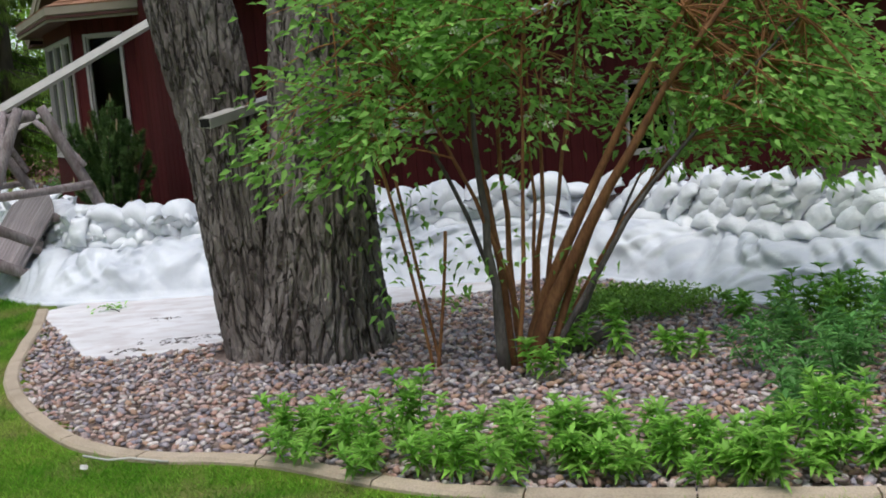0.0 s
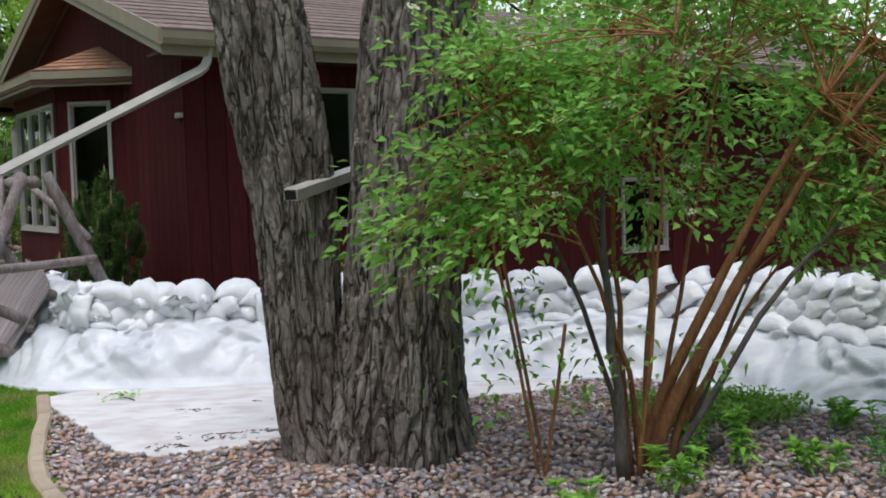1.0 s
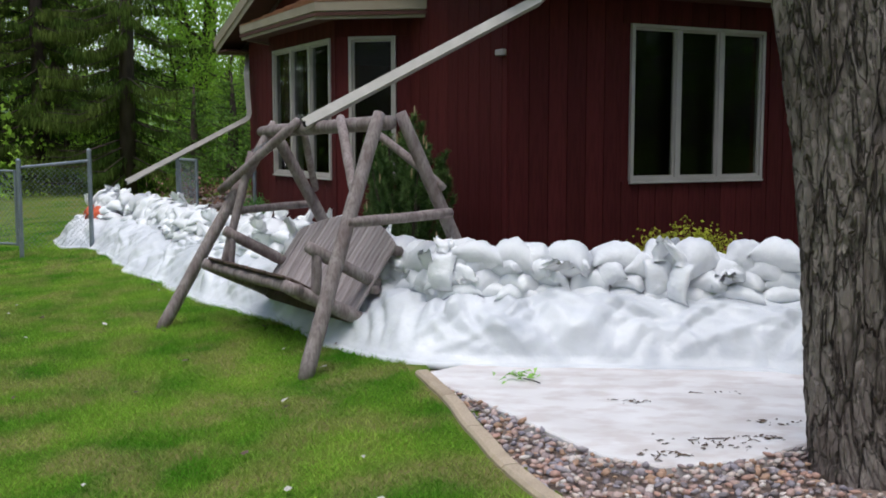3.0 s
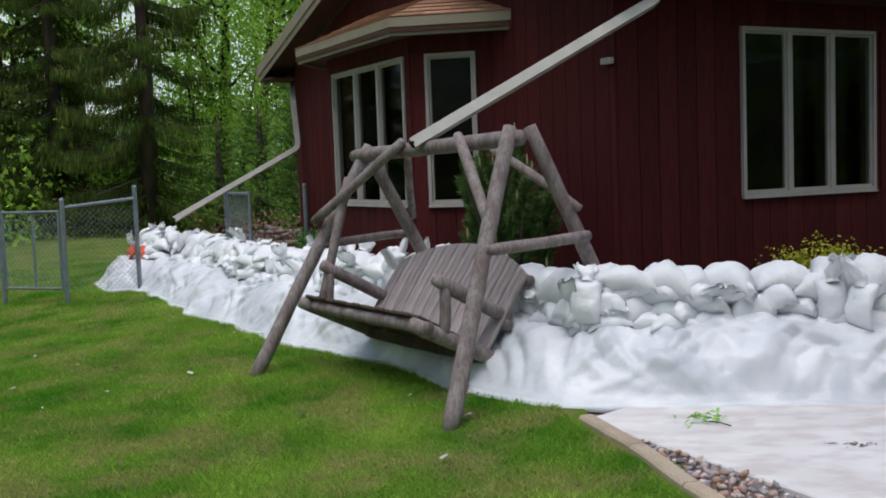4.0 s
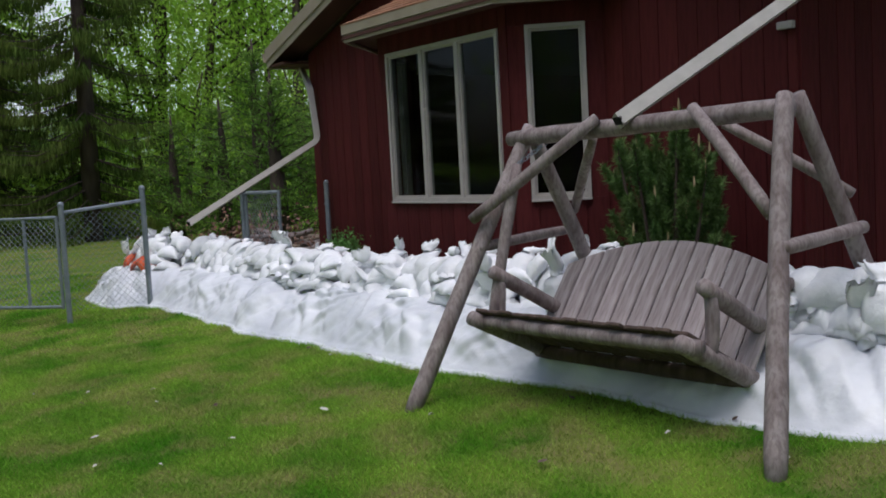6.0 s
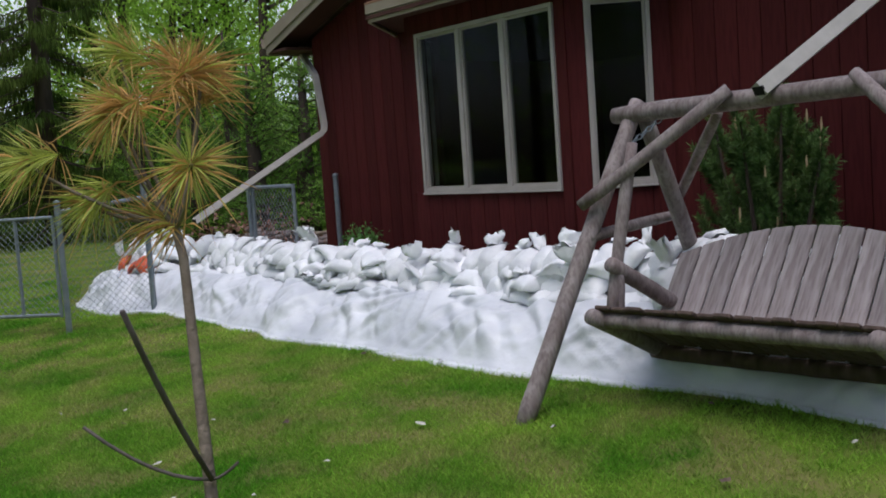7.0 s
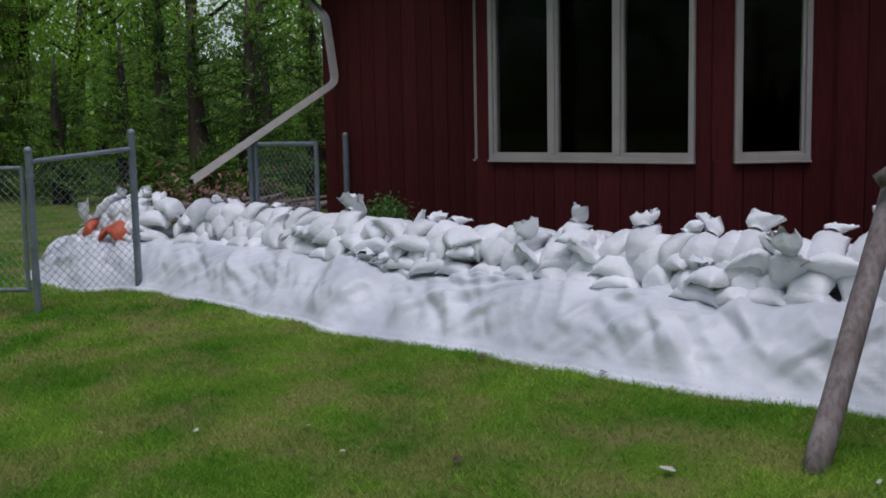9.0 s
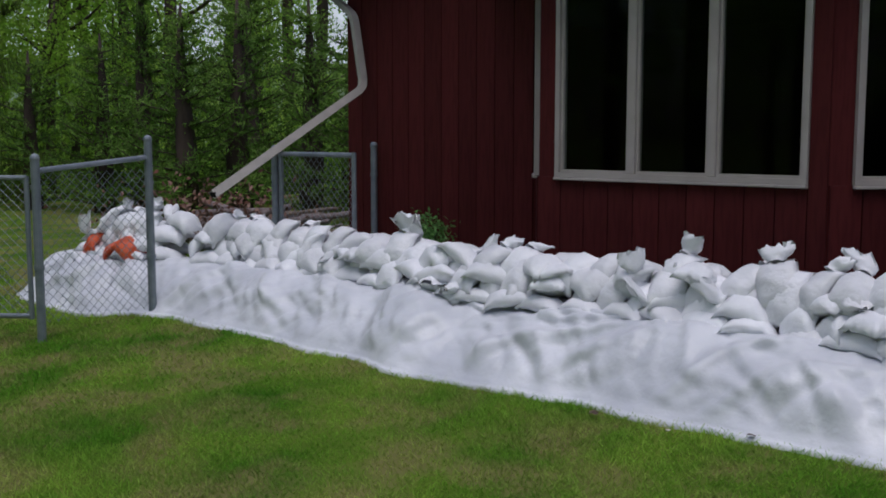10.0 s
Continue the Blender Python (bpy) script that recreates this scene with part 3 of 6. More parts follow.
# roof: two slopes with overhang, fascia in two steps, soffits, gutter
OH, OG = 0.43, 0.36
for sgn in (-1, 1):
    def q(s):
        return APEX + sgn * (s)
    e = APEX + OH
    zt = EAVE + PITCH * APEX
    bm = bmesh.new()
    prism(bm, [(q(0), zt + 0.10), (q(e), zt + 0.10 - PITCH * e), (q(e), zt + 0.22 - PITCH * e), (q(0), zt + 0.22)], -OG, DEEP + OH, "y")
    roof = part("roof", bm, M_ROOF, house, "brown asphalt shingle roof")
    # shingle courses
    for k in range(14):
        u0, u1 = e + 0.02 - k * 0.28, e + 0.02 - (k + 1) * 0.28 - 0.02
        if u1 < 0.02:
            u1 = 0.0
        b2 = bmesh.new()
        zz = lambda u: zt + 0.222 - PITCH * u
        prism(b2, [(q(u0), zz(u0)), (q(u0), zz(u0) + 0.016), (q(u1), zz(u1) + 0.003), (q(u1), zz(u1))], -OG - 0.015, DEEP + OH, "y")
        part("shingle_course", b2, M_ROOF, roof)
        if u1 <= 0:
            break
    # rake fascia on the gable, upper and lower board
    for lo, hi, off in ((0.085, 0.235, 0.03), (0.0, 0.088, 0.012)):
        b2 = bmesh.new()
        prism(b2, [(q(0), zt + lo), (q(e + 0.03), zt + lo - PITCH * (e + 0.03)), (q(e + 0.03), zt + hi - PITCH * (e + 0.03)), (q(0), zt + hi)], -OG - off, -OG + 0.0, "y")
        part("fascia", b2, M_TRIM, house, "beige painted rake board")
    b2 = bmesh.new()
    prism(b2, [(q(0), zt + 0.04), (q(e), zt + 0.04 - PITCH * e), (q(e), zt + 0.098 - PITCH * e), (q(0), zt + 0.098)], -OG + 0.002, -0.018, "y")
    part("soffit", b2, M_SOFFIT, house)
    ez = zt - PITCH * e
    b2 = bmesh.new()
    lo_s, hi_s = sorted((q(e - 0.0), q(APEX + 0.018)))
    box(b2, (lo_s, -OG + 0.002, ez + 0.0), (hi_s, DEEP, ez + 0.03))
    part("soffit", b2, M_SOFFIT, house)
    b2 = bmesh.new()
    lo_s, hi_s = sorted((q(e + 0.002), q(e + 0.025)))
    box(b2, (lo_s, -OG, ez - 0.02), (hi_s, DEEP + OH, ez + 0.2))
    part("fascia", b2, M_TRIM, house, "beige painted eave board")
    b2 = bmesh.new()
    g0 = [(e + 0.028, 0.19), (e + 0.028, 0.07), (e + 0.105, 0.07), (e + 0.13, 0.12), (e + 0.135, 0.19), (e + 0.122, 0.19), (e + 0.118, 0.125), (e + 0.10, 0.082), (e + 0.04, 0.082), (e + 0.04, 0.19)]
    prism(b2, [(q(u), ez + w) for u, w in g0], -OG - 0.02, DEEP + OH, "y")
    part("gutter", b2, M_TRIM, house, "beige metal eave gutter")

# bay roof: three shingled slopes, fascia in two steps, soffit
BE = [(1.66, 0.0), (2.55, -0.92), (5.08, -0.92), (5.77, 0.0)]
ZB = 2.69
bm = bmesh.new()
lowv = [bm.verts.new((s, i, ZB)) for s, i in BE]
topv = [bm.verts.new((s, i, ZB + 0.035)) for s, i in BE]
bm.faces.new(lowv)
for k in range(3):
    bm.faces.new((lowv[k], lowv[k + 1], topv[k + 1], topv[k]))
part("soffit", bm, M_SOFFIT, house)
for lo, hi, grow in ((0.05, 0.135, 1.0), (-0.03, 0.052, 0.985)):
    bm = bmesh.new()
    rows = []
    for s, i in BE:
        c = Vector((3.71, 0))
        v = (Vector((s, i)) - c) * grow + c
        w = (Vector((s, i)) - c) * (grow - 0.02) + c
        rows.append([bm.verts.new((v.x, v.y, ZB + lo)), bm.verts.new((v.x, v.y, ZB + hi)), bm.verts.new((w.x, w.y, ZB + hi)), bm.verts.new((w.x, w.y, ZB + lo))])
    for r0, r1 in zip(rows, rows[1:]):
        for a in range(4):
            bm.faces.new((r0[a], r1[a], r1[(a + 1) % 4], r0[(a + 1) % 4]))
    bm.faces.new(rows[0])
    bm.faces.new(rows[-1][::-1])
    bmesh.ops.recalc_face_normals(bm, faces=bm.faces)
    part("fascia", bm, M_TRIM, house, "beige painted board round the bay roof")
ZT = ZB + 0.136
TOPS = [(2.85, -0.02, 3.23), (4.6, -0.02, 3.2)]
corner = [Vector((s * 1.0, i, ZT)) for s, i in BE]
tl, tr = Vector(TOPS[0]), Vector(TOPS[1])
bayroof = new("bay_roof")
bayroof.parent = house
bayroof["label"] = "rust-brown shingled roof of the bay"


def slope(a, b, c, d):
    """Courses of shingles on the slope with eave a-b and top d-c."""
    nrm = (b - a).cross(d - a).normalized()
    if nrm.z < 0:
        nrm = -nrm
    n = 7
    rnd = random.Random(int(a.x * 100))
    for k in range(n):
        f0, f1 = k / n, min(1, (k + 1.15) / n)
        p0, p1 = a.lerp(d, f0), b.lerp(c, f0)
        q0, q1 = a.lerp(d, f1), b.lerp(c, f1)
        wide = (p1 - p0).length
        m = max(1, round(wide / 0.3))
        cuts = [0] + sorted(min(0.97, max(0.03, (j + (0.5 if k % 2 else 0) + rnd.uniform(-0.1, 0.1)) / m)) for j in range(1, m)) + [1]
        for u0, u1 in zip(cuts, cuts[1:]):
            g = 0.004 / max(wide, 0.1)
            u0g, u1g = u0 + g, u1 - g
            if u1g <= u0g:
                continue
            pts = [p0.lerp(p1, u0g), p0.lerp(p1, u1g), q0.lerp(q1, u1g), q0.lerp(q1, u0g)]
            b2 = bmesh.new()
            lo = [b2.verts.new(p + nrm * 0.0) for p in pts]
            hi = [b2.verts.new(pts[0] + nrm * 0.016), b2.verts.new(pts[1] + nrm * 0.016), b2.verts.new(pts[2] + nrm * 0.004), b2.verts.new(pts[3] + nrm * 0.004)]
            b2.faces.new(hi)
            for j in range(4):
                b2.faces.new((lo[j], lo[(j + 1) % 4], hi[(j + 1) % 4], hi[j]))
            bmesh.ops.recalc_face_normals(b2, faces=b2.faces)
            part("shingle", b2, M_BAYROOF, bayroof)


slope(corner[1], corner[2], tr, tl)
slope(corner[2], corner[3], tr, tr)
slope(corner[0], corner[1], tl, tl)
bm = bmesh.new()
vs = [bm.verts.new(v - Vector((0, 0, 0.004))) for v in (*corner, tr, tl)]
bm.faces.new((vs[1], vs[2], vs[4], vs[5]))
bm.faces.new((vs[2], vs[3], vs[4]))
bm.faces.new((vs[0], vs[1], vs[5]))
part("roof_deck", bm, M_BAYROOF, bayroof)

# small fixture on the gable wall
boxed("wall_fixture", (7.145, -0.06, 2.185), (7.275, -0.017, 2.238), M_FRAME, house, "small pale box on the boards", 0.006)


def spout(name, label, pts, wide=0.054):
    """A square downpipe through bends, its lower end capped dark to look open."""
    P = []
    for k, p in enumerate(pts):
        p = Vector(p)
        if 0 < k < len(pts) - 1:
            a, b = (Vector(pts[k - 1]) - p).normalized(), (Vector(pts[k + 1]) - p).normalized()
            for f in (1, 0.5, 0):
                P.append(p + a * 0.07 * f + b * 0.07 * (1 - f) if f != 0.5 else p + (a + b) * 0.02)
        else:
            P.append(p)
    ob = part(name, tube(P, wide, 4, square=True), M_SPOUT, None)
    d = (P[-1] - P[-2]).normalized()
    # near-black plug painted for the shade inside the pipe's mouth
    part("mouth_plug", tube([P[-1] - d * 0.01, P[-1] + d * 0.003], wide * 0.82, 4, square=True), M_DARK, ob, "dark plug painted as the shaded open end")
    return tagged(ob, label, "downspout")


def hp(s, i, z):
    v = HOUSE @ Vector((s, i, z))
    return (v.x, v.y, v.z)


spout("downspout", "pale metal downspout slanting from the gutter over the swing", [(-2.16, 10.52, 2.86), (-2.2, 10.48, 2.62), (-4.05, 9.64, 1.58)])
spout("downspout", "pale metal downspout slanting from the far corner to the sandbags", [hp(-0.5, 0.1, 2.83), hp(-0.42, 0.1, 2.72), (-5.93, 16.98, 2.42), (-5.87, 16.87, 1.78), (-7.33, 15.76, 0.9)], 0.047)
spout("downspout", "pale metal downspout running between the trunks", [hp(7.78, 4.6, 2.84), (1.80, 12.45, 2.5), (-1.23, 5.79, 1.44)])

# ---- sandbag dike ----
n_line = len(LINE)


def at_line(s, inset):
    k = min(max(s / 0.05, 0), n_line - 1.001)
    a = int(k)
    p = LINE[a] + (LINE[a + 1] - LINE[a]) * (k - a)
    return p + SIDE[a] * inset, TAN[a]


TOTAL = (n_line - 1) * 0.05
prof = [(-0.05, 0.004), (-0.01, 0.012), (0.03, 0.05), (0.07, 0.105), (0.12, 0.165), (0.17, 0.22), (0.22, 0.265), (0.28, 0.31), (0.34, 0.34), (0.41, 0.36), (0.48, 0.365), (0.56, 0.35), (0.64, 0.34)]
fine = np.arange(0, len(prof) - 1 + 0.001, 0.25)
PU, PW = np.interp(fine, range(len(prof)), [p[0] for p in prof]), np.interp(fine, range(len(prof)), [p[1] for p in prof])
V, F = [], []
ARC = np.concatenate([[0], np.cumsum(np.hypot(np.diff(PU), np.diff(PW)))])


def crease(a, b, seed):
    """Flat facets that meet in crisp creases."""
    d = noise.voronoi(Vector((a, b, seed)))[0]
    return d[1] - d[0]


rows = int(TOTAL / 0.024)
for j in range(rows):
    s = j * 0.024
    base, tg = at_line(s, 0)
    sd = np.array((-tg[1], tg[0]))
    swell = noise.noise(Vector((s * 1.1, 3, 0)))
    for k, (u, w) in enumerate(zip(PU, PW)):
        h = min(1, w / 0.2)
        v = ARC[k] + 0.25 * noise.noise(Vector((s * 1.3, ARC[k] * 2, 11)))
        fold = noise.noise(Vector((s * 2.1 + u * 1.6, u * 1.0, 7))) * 0.07 + (crease(s * 3.4 + v * 3.6, v * 1.5 - s * 0.4, 0.3) - 0.3) * 0.085 + (crease(s * 5.2 - v * 4.2, v * 2.2 + s * 0.5, 4.7) - 0.3) * 0.048 + (crease(s * 11 + v * 6, v * 6, 8.1) - 0.3) * 0.014
        toe = 0.045 * noise.noise(Vector((s * 2.5, 9, 0))) + 0.03 * noise.noise(Vector((s * 6.5, 4, 0))) + 0.05 * swell
        ridge = 1 - abs(noise.noise(Vector((s * 1.9 - v * 2.6 + 0.6 * noise.noise(Vector((s * 0.8, v * 2, 21))), v * 0.7 + s * 0.25, 31)))) * 3
        ridge2 = 1 - abs(noise.noise(Vector((s * 4.2 + v * 3.0, v * 1.2 - s * 0.3, 37)))) * 3.2
        fold += 0.042 * max(0, ridge) ** 1.5 * (0.4 + 0.6 * h) + 0.02 * max(0, ridge2) ** 2
        uu = u + toe * (1 - h) - fold * h * 0.9
        ww = w * (1 + 0.16 * swell) + fold * h * 0.6
        p = base + sd * uu
        V.append((p[0], p[1], float(level(*base)) + (0.008 + max(0, ww) if k else -0.02)))
K = len(PU)
F = [(j * K + k, j * K + k + 1, (j + 1) * K + k + 1, (j + 1) * K + k) for j in range(rows - 1) for k in range(K - 1)]
sheet = tagged(raw("plastic_sheet", V, F, M_POLY, smooth=True), "white translucent plastic sheet draped over the foot of the sandbags", "plastic sheet")
sol = sheet.modifiers.new("thickness", "SOLIDIFY")
sol.thickness = 0.003


def bag_shape(rnd, L, W, H, nu=15, nv=11):
    V, F = [], []
    ph = rnd.uniform(0, 90)
    skew, slump = rnd.uniform(-0.12, 0.12), rnd.uniform(-0.15, 0.15)
    idx = {}
    for side in (1, -1):
        for i in range(nu):
            for j in range(nv):
                u, v = -1 + 2 * i / (nu - 1), -1 + 2 * j / (nv - 1)
                edge = i in (0, nu - 1) or j in (0, nv - 1)
                if side < 0 and edge:
                    idx[side, i, j] = idx[1, i, j]
                    continue
                e = max(0, (1 - abs(u) ** 2.2)) ** 0.62 * max(0, (1 - abs(v) ** 2.2)) ** 0.62
                ur, vr = u * (1 - 0.13 * v * v) ** 0.5, v * (1 - 0.14 * u * u) ** 0.5
                x = L / 2 * ur * (1.08 - 0.10 * (1 - v * v)) * (1 + 0.05 * noise.noise(Vector((v * 2, ph, 0))))
                y = W / 2 * vr * (1.08 - 0.12 * (1 - u * u) * 0.4) * (1 + 0.10 * slump * u) + skew * W * u * 0.5
                z = side * H / 2 * e * (1 if side > 0 else 0.72) * (1 + slump * u)
                q = Vector((x, y, z))
                q.z += (0.014 * noise.noise(q * 13 + Vector((ph, 0, 0))) + 0.008 * noise.noise(Vector((x * 34, y * 12, ph))) - 0.012 * abs(noise.noise(Vector((x * 11 + y * 9, y * 5 - x * 4, ph))))) * (1 if side > 0 else 0.5)
                q.z += side * 0.016 * math.cos(v * 14 + ph) * abs(u) ** 3 * (1 - v * v)
                q.z -= 0.035 * (u * u) ** 2 + 0.02 * (u * v) ** 2
                idx[side, i, j] = len(V)
                V.append(q)
    for side in (1, -1):
        for i in range(nu - 1):
            for j in range(nv - 1):
                f = (idx[side, i, j], idx[side, i + 1, j], idx[side, i + 1, j + 1], idx[side, i, j + 1])
                F.append(f if side > 0 else f[::-1])
    return V, F


def neck_shape(rnd, x0, long, flare):
    """A tied neck: a narrow throat that opens into a crumpled fan."""
    V, F = [], []
    n, rings = 20, 7
    ph = rnd.uniform(0, 90)
    lift, lean = rnd.uniform(-0.4, 0.95), rnd.uniform(-0.8, 0.8)
    thin = rnd.uniform(0.05, 0.16)
    for r in range(rings):
        f = r / (rings - 1)
        rad = 0.046 - 0.024 * math.exp(-((f - 0.22) / 0.14) ** 2) + flare * f ** 0.9 - 0.4 * flare * f ** 5
        for k in range(n):
            th = 2 * math.pi * k / n
            e = Vector((math.cos(th) * 1.7, math.sin(th) * 1.7, ph))
            c = 1 + 0.6 * f * noise.noise(e + UP * f * 2) + 0.16 * f * math.cos(th * 5 + ph)
            x = x0 - 0.03 + long * f * (1 + 0.4 * f * noise.noise(e * 1.3 + UP * 5))
            y = rad * c * math.cos(th) + lean * long * f * f
            z = rad * c * math.sin(th) * (1 - (1 - thin) * f) + lift * long * f * f + 0.022 * f * noise.noise(e * 2 + UP * f * 3)
            V.append((x, y, z))
    for r in range(rings - 1):
        for k in range(n):
            F.append((r * n + k, r * n + (k + 1) % n, (r + 1) * n + (k + 1) % n, (r + 1) * n + k))
    return V, F


BAG = "filled white woven sandbag stacked in the dike"


def make_bag(seed, L, W, H, neck=True, material=None, label=BAG):
    rnd = random.Random(seed)
    V, F = bag_shape(rnd, L, W, H)
    ob = raw("sandbag", V, F, material or M_BAG, smooth=True)
    if neck:
        V, F = neck_shape(rnd, L / 2, rnd.uniform(0.075, 0.125), rnd.uniform(0.032, 0.055))
        raw("tied_neck", V, F, material or M_BAG, ob, smooth=True)
    return tagged(ob, label, "sandbag", group="sandbags of the dike")


NECKED = "filled white woven sandbag with a tied, frilled neck"
bag_kinds = {"plain": [make_bag(k, 0.30 + 0.025 * (k % 3), 0.195 + 0.02 * (k % 2), 0.13 + 0.012 * (k % 3), False) for k in range(7)], "neck": [make_bag(20 + k, 0.29 + 0.025 * (k % 3), 0.20 + 0.02 * (k % 2), 0.135 + 0.012 * (k % 2), True, label=NECKED) for k in range(8)], "small": [make_bag(40 + k, 0.28 + 0.02 * (k % 3), 0.185 + 0.02 * (k % 2), 0.13, True, label=NECKED) for k in range(10)], "slim": [make_bag(50 + k, 0.28 + 0.02 * (k % 3), 0.185, 0.12, False) for k in range(7)]}
bag_kinds["big"] = [make_bag(60 + k, 0.37 + 0.02 * (k % 3), 0.25 + 0.02 * (k % 2), 0.17, False) for k in range(6)]
used = set()


def put_bag(kind, m, rnd):
    ob = rnd.choice(bag_kinds[kind])
    if ob.name in used:
        return copy_thing(ob, m)
    used.add(ob.name)
    ob.matrix_basis = m
    return ob


rnd = random.Random(5)
END_S, LAST_S = 0.25, TOTAL - 0.2


def bag_pose(s, inset, z, yaw, pitch, roll):
    p, tg = at_line(s, inset)
    a = math.degrees(math.atan2(tg[1], tg[0]))
    g = float(level(*at_line(s, 0)[0]))
    return pose(p[0], p[1], g + z, roll, pitch, a + yaw)


def shingle_zone(s):
    """Where the bags lean on one another like tiles: the stretch past the slab."""
    p, _ = at_line(s, 0)
    return p[0] > 0.9


PLUMP = Matrix.Diagonal((0.95, 1.05, 1.3, 1))
for course in range(4):
    s = END_S + 0.12 * course
    while s < LAST_S:
        far = shingle_zone(s)
        wing = at_line(s, 0)[0][1] > 9.6
        step = float(np.interp(s, (1.2, 3.2, 6.0, 8.5), (0.084, 0.058, 0.062, 0.079)))
        z = 0.36 + step * course + rnd.uniform(-0.015, 0.015)
        inset = 0.54 + 0.026 * course + rnd.uniform(-0.03, 0.03)
        if course == 0:
            put_bag("plain" if not wing else "slim", bag_pose(s, inset - 0.02, z + 0.03, rnd.uniform(-25, 25) + rnd.choice((0, 180)), rnd.uniform(-10, 10), rnd.uniform(-16, 16)), rnd)
            s += rnd.uniform(0.20, 0.27) if wing else rnd.uniform(0.22, 0.28)
        elif far:
            put_bag("slim", bag_pose(s, inset - 0.03, z + 0.05, rnd.uniform(-14, 6), rnd.uniform(-48, -32), rnd.uniform(48, 66)), rnd)
            s += rnd.uniform(0.15, 0.185)
        elif wing and rnd.random() < (0.75 if course == 3 else 0.55):
            kind = "small" if rnd.random() < (0.62 if course == 3 else 0.2) else "slim"
            put_bag(kind, bag_pose(s, inset + 0.03, z + 0.05, 90 + rnd.choice((-35, -25, 0, 20)) + rnd.uniform(-15, 15), rnd.uniform(-58, -26), rnd.uniform(-22, 22)), rnd)
            s += rnd.uniform(0.165, 0.22)
        elif not wing and course == 3:
            if rnd.random() < 0.4:
                put_bag("neck", bag_pose(s, inset - 0.02, z + 0.03, -90 + rnd.uniform(-25, 25), rnd.uniform(24, 44), rnd.uniform(-14, 14)) @ PLUMP, rnd)
                s += rnd.uniform(0.19, 0.23)
            else:
                put_bag("big", bag_pose(s, inset, z + 0.02, rnd.choice((0, 180, 25, 160)) + rnd.uniform(-15, 15), rnd.uniform(-12, 12), rnd.uniform(12, 38)) @ PLUMP, rnd)
                s += rnd.uniform(0.25, 0.31)
        elif not wing:
            put_bag("neck" if rnd.random() < 0.16 else "plain", bag_pose(s, inset, z + 0.03, rnd.choice((0, 180, 30, 150, -90)) + rnd.uniform(-16, 16), rnd.uniform(-6, 20), rnd.uniform(0, 32)) @ PLUMP, rnd)
            s += rnd.uniform(0.21, 0.27)
        elif rnd.random() < 0.4:
            kind = "neck" if rnd.random() < 0.5 else "plain"
            put_bag(kind, bag_pose(s, inset + 0.02, z + 0.05, rnd.choice((90, -90, 70, 110, -60, 130)) + rnd.uniform(-20, 20), rnd.uniform(-45, -12) * rnd.choice((1, 1, -1)), rnd.uniform(-30, 30)), rnd)
            s += rnd.uniform(0.19, 0.25)
        elif course < 3:
            kind = "neck" if rnd.random() < 0.22 else "plain"
            yaw = rnd.choice((0, 180, 20, 200, -25, 160)) + rnd.uniform(-20, 20)
            put_bag(kind, bag_pose(s, inset, z + 0.04, yaw, rnd.uniform(-18, 18), rnd.uniform(-32, 32)), rnd)
            s += rnd.uniform(0.20, 0.26)
        else:
            kind = "neck" if rnd.random() < 0.8 else "plain"
            yaw = rnd.choice((0, 180, 15, 195, -30, 150)) + rnd.uniform(-20, 20)
            put_bag(kind, bag_pose(s, inset + 0.02, z + 0.05, yaw, rnd.uniform(-26, 26), rnd.uniform(-34, 34)), rnd)
            s += rnd.uniform(0.20, 0.27)

# single bags whose tied necks stand up or hang out of the row


def lone_bag(seed, x, y, z, yaw, pitch, flare, long):
    r = random.Random(seed)
    V, F = bag_shape(r, 0.28, 0.19, 0.12)
    ob = raw("sandbag", V, F, M_BAG, smooth=True)
    V, F = neck_shape(r, 0.14, long, flare)
    raw("tied_neck", V, F, M_BAG, ob, smooth=True)
    ob.matrix_basis = pose(x, y, z, 0, pitch, yaw) @ Matrix.Translation((-0.14 - long * 0.7, 0, 0))
    return tagged(ob, "white sandbag whose tied frilled neck stands clear of the row", "sandbag", group="sandbags of the dike")


LONE = ((201, -6.16, 14.27, 0.78, 60, -84, 0.062, 0.18), (202, -6.28, 13.69, 0.40, -150, 20, 0.085, 0.14), (203, -4.24, 10.46, 0.77, 20, -75, 0.042, 0.14), (204, -4.67, 11.02, 0.74, -120, -50, 0.048, 0.14), (205, -1.58, 8.68, 0.78, 100, -78, 0.035, 0.13), (206, -1.43, 8.53, 0.77, 20, -80, 0.042, 0.14), (207, -2.98, 8.81, 0.80, 60, -70, 0.032, 0.11))
for seed, x, y, z, yaw, pitch, flare, long in LONE:
    lone_bag(seed, x, y, z, yaw, pitch, flare, long)

# the hidden foot and back of the dike, joined
V, F = [], []
r2 = random.Random(9)
for inset, z in ((0.60, 0.07), (0.86, 0.07), (0.66, 0.19), (0.92, 0.19), (0.92, 0.31), (0.94, 0.43), (0.95, 0.55)):
    s = 0.3 + r2.uniform(0, 0.2)
    while s < LAST_S:
        bv, bf = bag_shape(r2, 0.42, 0.30, 0.16, 9, 7)
        m = bag_pose(s, inset, z + 0.01, r2.uniform(-15, 15), r2.uniform(-5, 5), r2.uniform(-8, 8))
        o = len(V)
        V += [tuple(m @ v) for v in bv]
        F += [tuple(o + k for k in f) for f in bf]
        s += 0.37
tagged(raw("sandbag_core", V, F, M_BAG, smooth=True), "white sandbags inside and behind the dike", "sandbags", kind="stuff")

